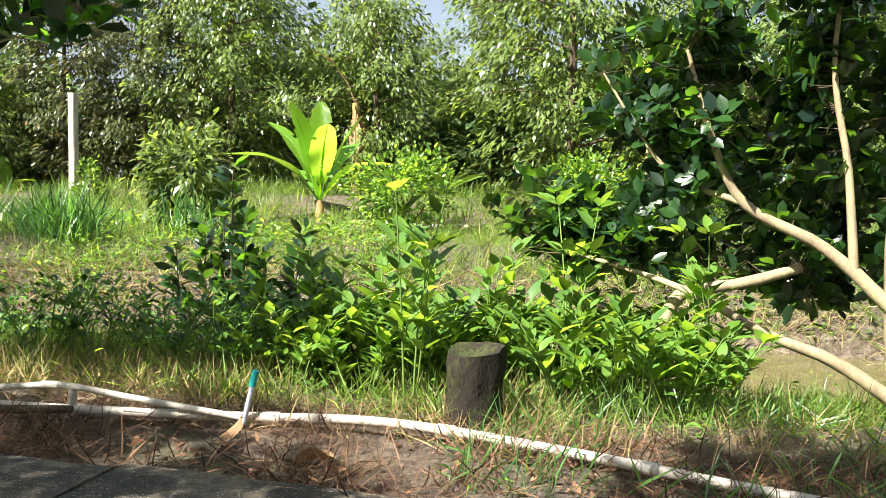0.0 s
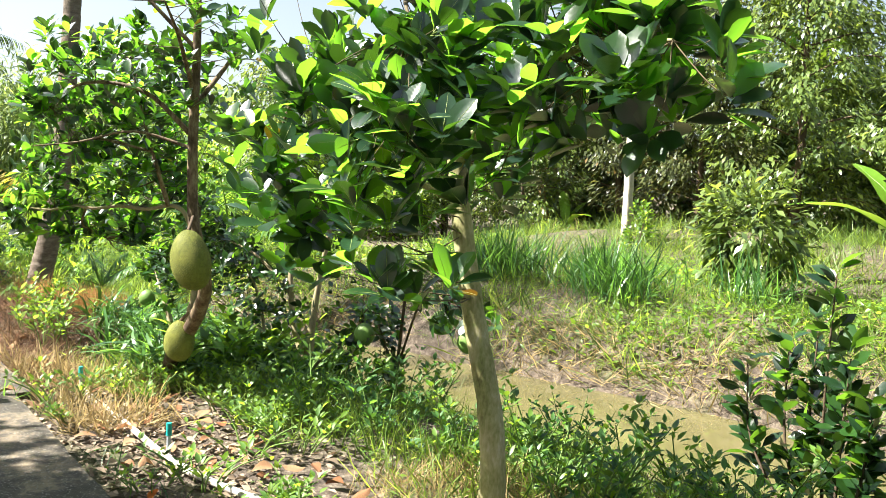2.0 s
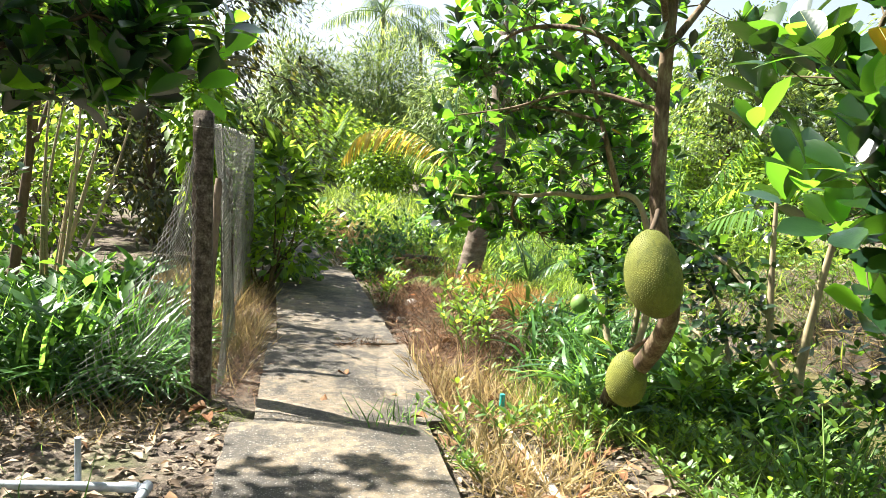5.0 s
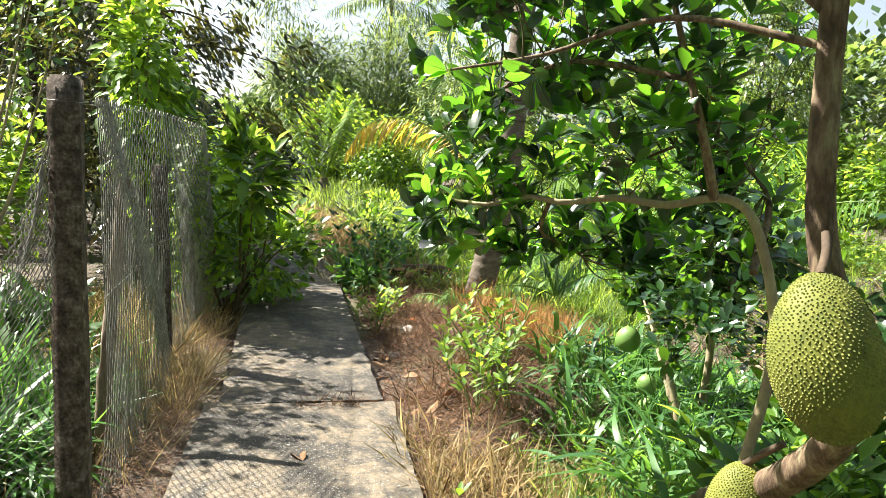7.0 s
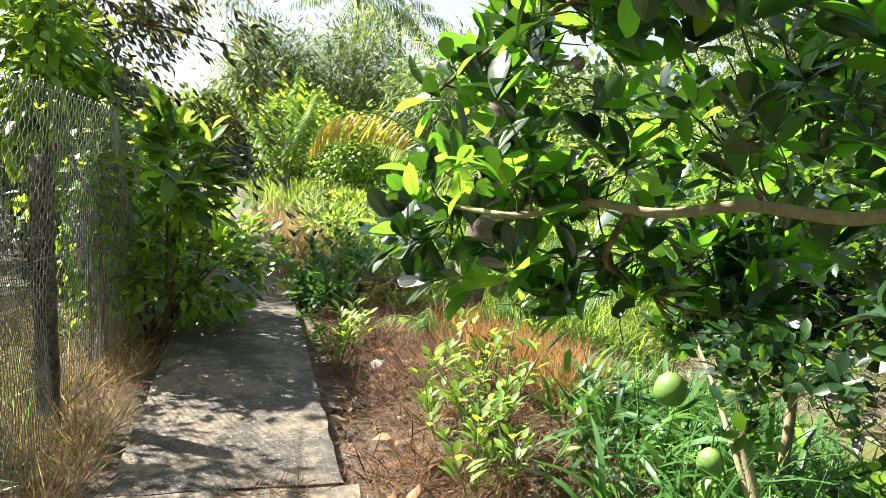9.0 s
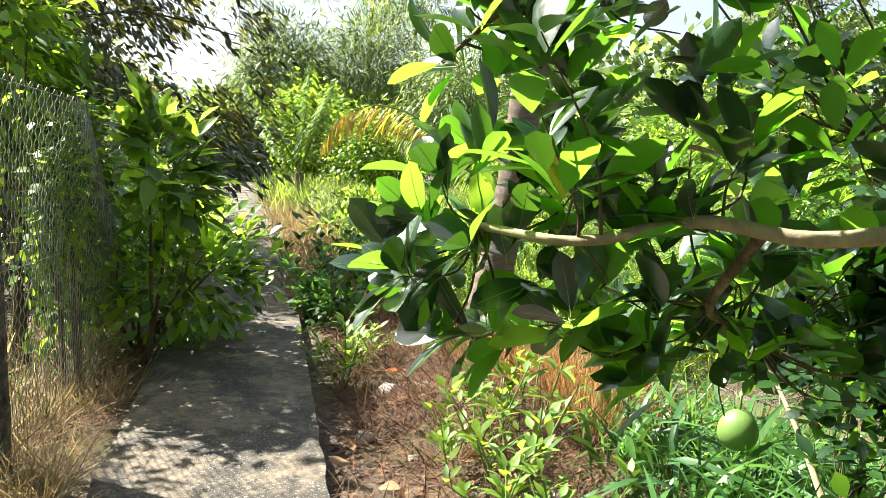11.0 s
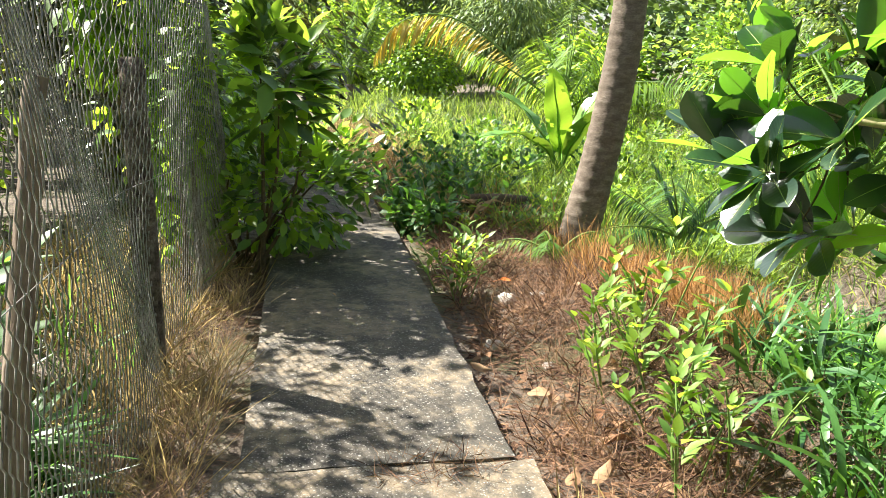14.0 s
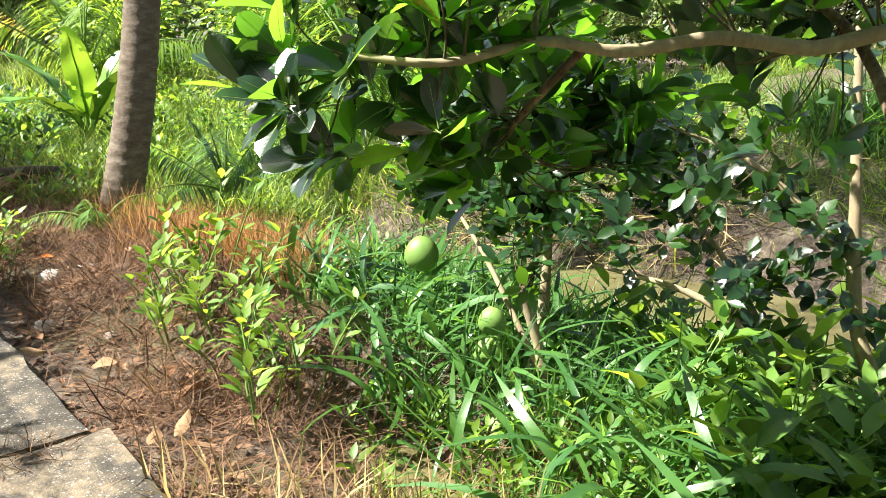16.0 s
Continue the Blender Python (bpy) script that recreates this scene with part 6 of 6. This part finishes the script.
def riser(x, y, h, lean=0.06, base=0.02):
    t = tagged(empty("sprinkler_riser"), "short grey pipe riser with a teal cap", "sprinkler")
    s = Soup()
    tube(s, [(x, y, base), (x + lean * 0.5, y, base + h * 0.5), (x + lean, y, base + h)], 0.013, 0.013, 10)
    part("stem", s, M["grey_pvc"], t)
    c = Soup()
    top = np.array([x + lean, y, base + h])
    d = unit([lean, 0, h])
    tube(c, [top - d * 0.01, top - d * 0.004, top + d * 0.055, top + d * 0.065], 0.019, 0.017, 12)
    part("cap", c, M["teal"], t, "teal plastic cap")
    return t


def build_pipes():
    pipe("long white plastic irrigation pipe on the ground", "irrigation_pipe", [(3.2, 4.05, 0.01), (2.4, 4.3, 0.02), (1.71, 4.46, 0.03), (1.04, 4.66, 0.035), (0.2, 4.8, 0.045), (-0.48, 4.68, 0.045), (-1.0, 4.58, 0.045), (-1.7, 4.48, 0.045), (-2.6, 4.42, 0.04)], 0.023, joints=(0.34, 0.47, 0.62))
    pipe("thin plastic pipe lifted over the main pipe", "irrigation_pipe", [(-2.6, 4.5, 0.05), (-1.75, 4.5, 0.13), (-1.42, 4.52, 0.16), (-1.05, 4.56, 0.12), (-0.5, 4.64, 0.05)], 0.016, joints=(0.5,))
    pipe("short upright plastic pipe stub", "pipe_stub", [(-1.36, 4.53, 0.03), (-1.36, 4.53, 0.09), (-1.36, 4.53, 0.15)], 0.02)
    pipe("grey-white plastic pipe along the leaf litter", "irrigation_pipe", [(-2.55, 4.43, 0.035), (-3.4, 4.42, 0.03), (-4.1, 4.27, 0.025), (-4.6, 4.22, 0.025), (-5.5, 4.23, 0.02), (-6.0, 4.22, 0.02), (-6.55, 4.24, 0.005)], 0.021, joints=(0.25, 0.42))
    pipe("grey plastic pipe with an elbow by the path", "irrigation_pipe", [(-5.75, 0.6, 0.03), (-5.62, 1.4, 0.035), (-5.55, 2.0, 0.035), (-5.52, 2.25, 0.035)], 0.022, "grey_pvc", (0.98,))
    pipe("grey plastic pipe leading along the path", "irrigation_pipe", [(-5.5, 2.26, 0.035), (-5.0, 2.23, 0.035), (-4.2, 2.2, 0.03), (-2.0, 2.2, 0.02)], 0.022, "grey_pvc", (0.02,))
    pipe("short grey pipe standing in the soil", "pipe_stub", [(-5.62, 1.93, 0.03), (-5.62, 1.93, 0.12), (-5.62, 1.93, 0.25)], 0.016, "grey_pvc")
    riser(-0.49, 4.64, 0.2, 0.05)
    riser(-4.62, 4.25, 0.13, 0.0)
    riser(-6.48, 4.22, 0.11, 0.0)
    pipe("pale pipe laid along the far bank", "irrigation_pipe", [(-13, 15.6, 0.6), (-10.5, 15.0, 0.56), (-9.0, 14.85, 0.54), (-8.0, 14.95, 0.55), (-6.3, 15.2, 0.6)], 0.05)
    pipe("pale pipe laid on the far bank", "irrigation_pipe", [(-4.0, 14.9, 0.56), (-3.0, 14.7, 0.54), (-1.8, 14.6, 0.54)], 0.045)


def log(label, points, r0, r1, material="weathered_wood"):
    t = tagged(empty("log"), label, "log")
    s = Soup()
    tube(s, smooth_line(points, 5), r0, r1, 10, 0.08)
    part("wood", s, M[material], t)


def build_small():
    # stump
    s = Soup()
    n, sides = 12, 20
    ang = np.arange(sides) * 2 * math.pi / sides
    v = []
    for i in range(n):
        q = i / (n - 1)
        for a in ang:
            r = 0.135 * (1.1 - 0.12 * q + 0.1 * math.exp(-7 * q)) * (1 + 0.06 * math.sin(3 * a + 1) + 0.04 * math.sin(7 * a + 5 * q) + 0.16 * noise.noise(Vector((2.2 * math.cos(a), 2.2 * math.sin(a), 3 * q))))
            v.append((0.54 + r * math.cos(a), 5.03 + r * math.sin(a), -0.06 + 0.44 * q + (0.02 * math.sin(a + 0.5) + 0.006 * math.sin(3 * a)) * q))
    f = [(i * sides + j, i * sides + (j + 1) % sides, (i + 1) * sides + (j + 1) % sides, (i + 1) * sides + j) for i in range(n - 1) for j in range(sides)]
    s.add(v, f)
    rim = np.array(v[-sides:])
    c = rim.mean(0)
    s.add(np.concatenate([rim, rim * 0.55 + c * 0.45 - [0, 0, 0.03], [c - [0, 0, 0.05]]]), [(j, (j + 1) % sides, sides + (j + 1) % sides, sides + j) for j in range(sides)])
    s.add(np.concatenate([rim * 0.55 + c * 0.45 - [0, 0, 0.03], [c - [0, 0, 0.05]]]), [(j, (j + 1) % sides, sides) for j in range(sides)])
    tagged(part("tree_stump", s, M["stump"]), "mossy rotting cut tree stump by the pipe", "stump")
    log("dark fallen branch beside the pipe", [(-2.1, 4.35, 0.03), (-1.7, 4.38, 0.05), (-1.3, 4.45, 0.07)], 0.03, 0.018, "bark_dark")
    log("fallen pale log under the banana plant", [(-4.5, 14.5, 0.5), (-3.8, 14.35, 0.47), (-3.1, 14.1, 0.42)], 0.1, 0.085)
    for p in ([(-13.0, 4.2, 0.06), (-13.3, 4.7, 0.08), (-13.4, 5.1, 0.06)], [(-13.3, 4.2, 0.16), (-13.2, 4.6, 0.2), (-13.6, 5.0, 0.12)], [(-12.8, 4.5, 0.05), (-13.5, 4.4, 0.1), (-14.1, 4.5, 0.06)]):
        log("dark rotting log in a debris heap", p, 0.07, 0.05, "bark_dark")
    log("bent bare branch at the puddle", [(-7.7, 4.9, -0.2), (-7.85, 5.05, -0.16), (-8.0, 5.3, -0.1)], 0.035, 0.02)
    s = Soup()
    tube(s, smooth_line([(-5.14, 6.25, -0.25), (-4.98, 6.2, 0.35), (-4.85, 6.15, 0.85)], 4), 0.016, 0.012, 7, 0.06)
    tagged(part("prop_stick", s, M["bark_dark"]), "slanting stick standing in the bank", "stick")
    ob = part("boundary_post", square_post(0.15, 0.15, 2.5), M["pale_post"], smooth=False)
    ob.location = (-10.05, 15.1, 0.45)
    tagged(ob, "tall pale concrete post on the far bank", "post")
    t = tagged(empty("bamboo_rail"), "low rail of two bamboo sticks", "rail")
    for pts in ([(-9.4, 17.0, 0.8), (-9.4, 17.0, 1.5)], [(-9.45, 17.0, 1.47), (-8.4, 17.1, 1.7), (-7.9, 17.15, 1.75)]):
        s = Soup()
        tube(s, pts, 0.03, 0.025, 8)
        part("stick", s, M["pale_post"], t)
    # twig legs of drooping pomelo branches over the ditch
    t = tagged(empty("pomelo_branch"), "thin drooping pomelo branches with dark leaves", "branch")
    w = Wood(t, "bark_dark", 6)
    w.limb("shoot", [(-4.98, 6.2, 0.3), (-4.6, 6.15, 0.95), (-4.36, 6.13, 0.92), (-3.8, 6.1, 0.85)], 0.012, 0.005)
    w.limb("shoot", [(-5.0, 6.2, 0.2), (-5.2, 6.1, 0.7), (-5.3, 6.06, 0.68)], 0.01, 0.005)
    leafy(w, np.concatenate([blob((-4.1, 6.1, 0.85), (0.45, 0.25, 0.16), 14, 0.1), blob((-5.1, 6.1, 0.6), (0.3, 0.25, 0.25), 12, 0.1), blob((-4.9, 6.1, 0.2), (0.2, 0.2, 0.2), 7, 0.1)]), "pomelo_leaf", F_POMELO, 0.09, (4, 7), 1, (40, 100))
    for x, y, a in ((-12.75, 4.35, 40), (-12.9, 4.5, 150)):
        ob = part("dry_banana_leaf", banana_leaf_mesh(0.5, 0.14, 0.6, 1.0, M["dry_banana"]), M["dry_banana"])
        ob.matrix_basis = pose(x, y, ground_at(x, y) + 0.16, 35, 0, a)
        tagged(ob, "pale dry curled leaf on a debris heap", "leaf")
    # stones
    base = []
    for k in range(3):
        bm = bmesh.new()
        bmesh.ops.create_icosphere(bm, subdivisions=2, radius=0.05)
        for v in bm.verts:
            v.co *= 1 + 0.35 * noise.noise(v.co * 25 + Vector((k * 5, 0, 0)))
            v.co.z *= 0.6
        me = bpy.data.meshes.new("stone")
        bm.to_mesh(me)
        bm.free()
        me.materials.append(M["stone"])
        base.append(me)
    for k, (x, y, sc) in enumerate(((-9.78, 3.96, 1.0), (-10.4, 4.15, 1.4), (-10.6, 4.4, 1.1), (-9.5, 4.2, 0.8), (-8.9, 4.75, 0.9), (-13.3, 4.0, 2.4), (-10.0, 4.75, 1.2))):
        ob = new("stone", base[k % 3])
        ob.matrix_basis = pose(x, y, ground_at(x, y) + 0.025 * sc, 0, 0, 50 * k)
        ob.scale = (sc, sc, sc)
        tagged(ob, "pale rough stone lying in dead grass", "stone", "stones beside the path")
    # fallen leaves
    forms = []
    for w, fo, dr in ((0.5, 0.35, 0.1), (0.55, 0.7, 0.25), (0.45, -0.4, -0.2), (0.5, 0.15, 0.4)):
        s = Soup()
        s.add(*leaf_form(7, 5, w, 0.52, fo, dr, 0.7, 0.03))
        forms.append(s.mesh("fallen_leaf", M["dead_leaf"]))
    spots = [(x, y, 0.0, 0.13) for x, y in random_spots(92, (-6.9, -2.0, 3.85, 4.9))]
    spots += [(x, y, 0.0, 0.12) for x, y in random_spots(46, (-6.9, -3.6, 1.3, 2.5))]
    spots += [(x, y, 0.0, 0.12) for x, y in random_spots(50, (-12.0, -7.0, 3.85, 5.0))]
    spots += [(x, y, 0.0, 0.12) for x, y in random_spots(9, (-2.0, 2.5, 3.9, 4.6))]
    spots += [(0.15, 4.25, 0.02, 0.2), (-0.45, 4.3, 0.02, 0.18), (-1.15, 4.15, 0.02, 0.16), (-1.6, 4.3, 0.02, 0.2), (-5.15, 3.05, 0.06, 0.09), (-4.6, 3.3, 0.06, 0.1), (-5.5, 2.75, 0.06, 0.1), (-4.9, 2.95, 0.06, 0.05), (-6.28, 3.72, 0.1, 0.17), (-5.0, 3.0, 0.06, 0.05), (-5.75, 3.45, 0.06, 0.09), (-6.9, 3.55, 0.06, 0.1), (-7.4, 3.3, 0.06, 0.12), (-6.75, 3.1, 0.06, 0.13), (-10.4, 3.1, 0.11, 0.03)]
    for k, (x, y, lift, size) in enumerate(spots):
        ob = new("fallen_leaf", forms[k % 4])
        on_path = lift > 0.05
        ob.matrix_basis = pose(x, y, (lift + 0.012) if on_path else ground_at(x, y) + 0.05, rng.normal(0, 4 if on_path else 14), rng.normal(0, 4 if on_path else 14), rng.uniform(0, 360))
        sc = size * rng.uniform(0.7, 1.15)
        ob.scale = (sc, sc, sc)
        tagged(ob, "curled dry leaf fallen on concrete" if on_path else "curled dry brown leaf fallen on soil", "leaf", "fallen leaves")


build_fence()
build_pipes()
build_small()
build_litter()
build_grass()
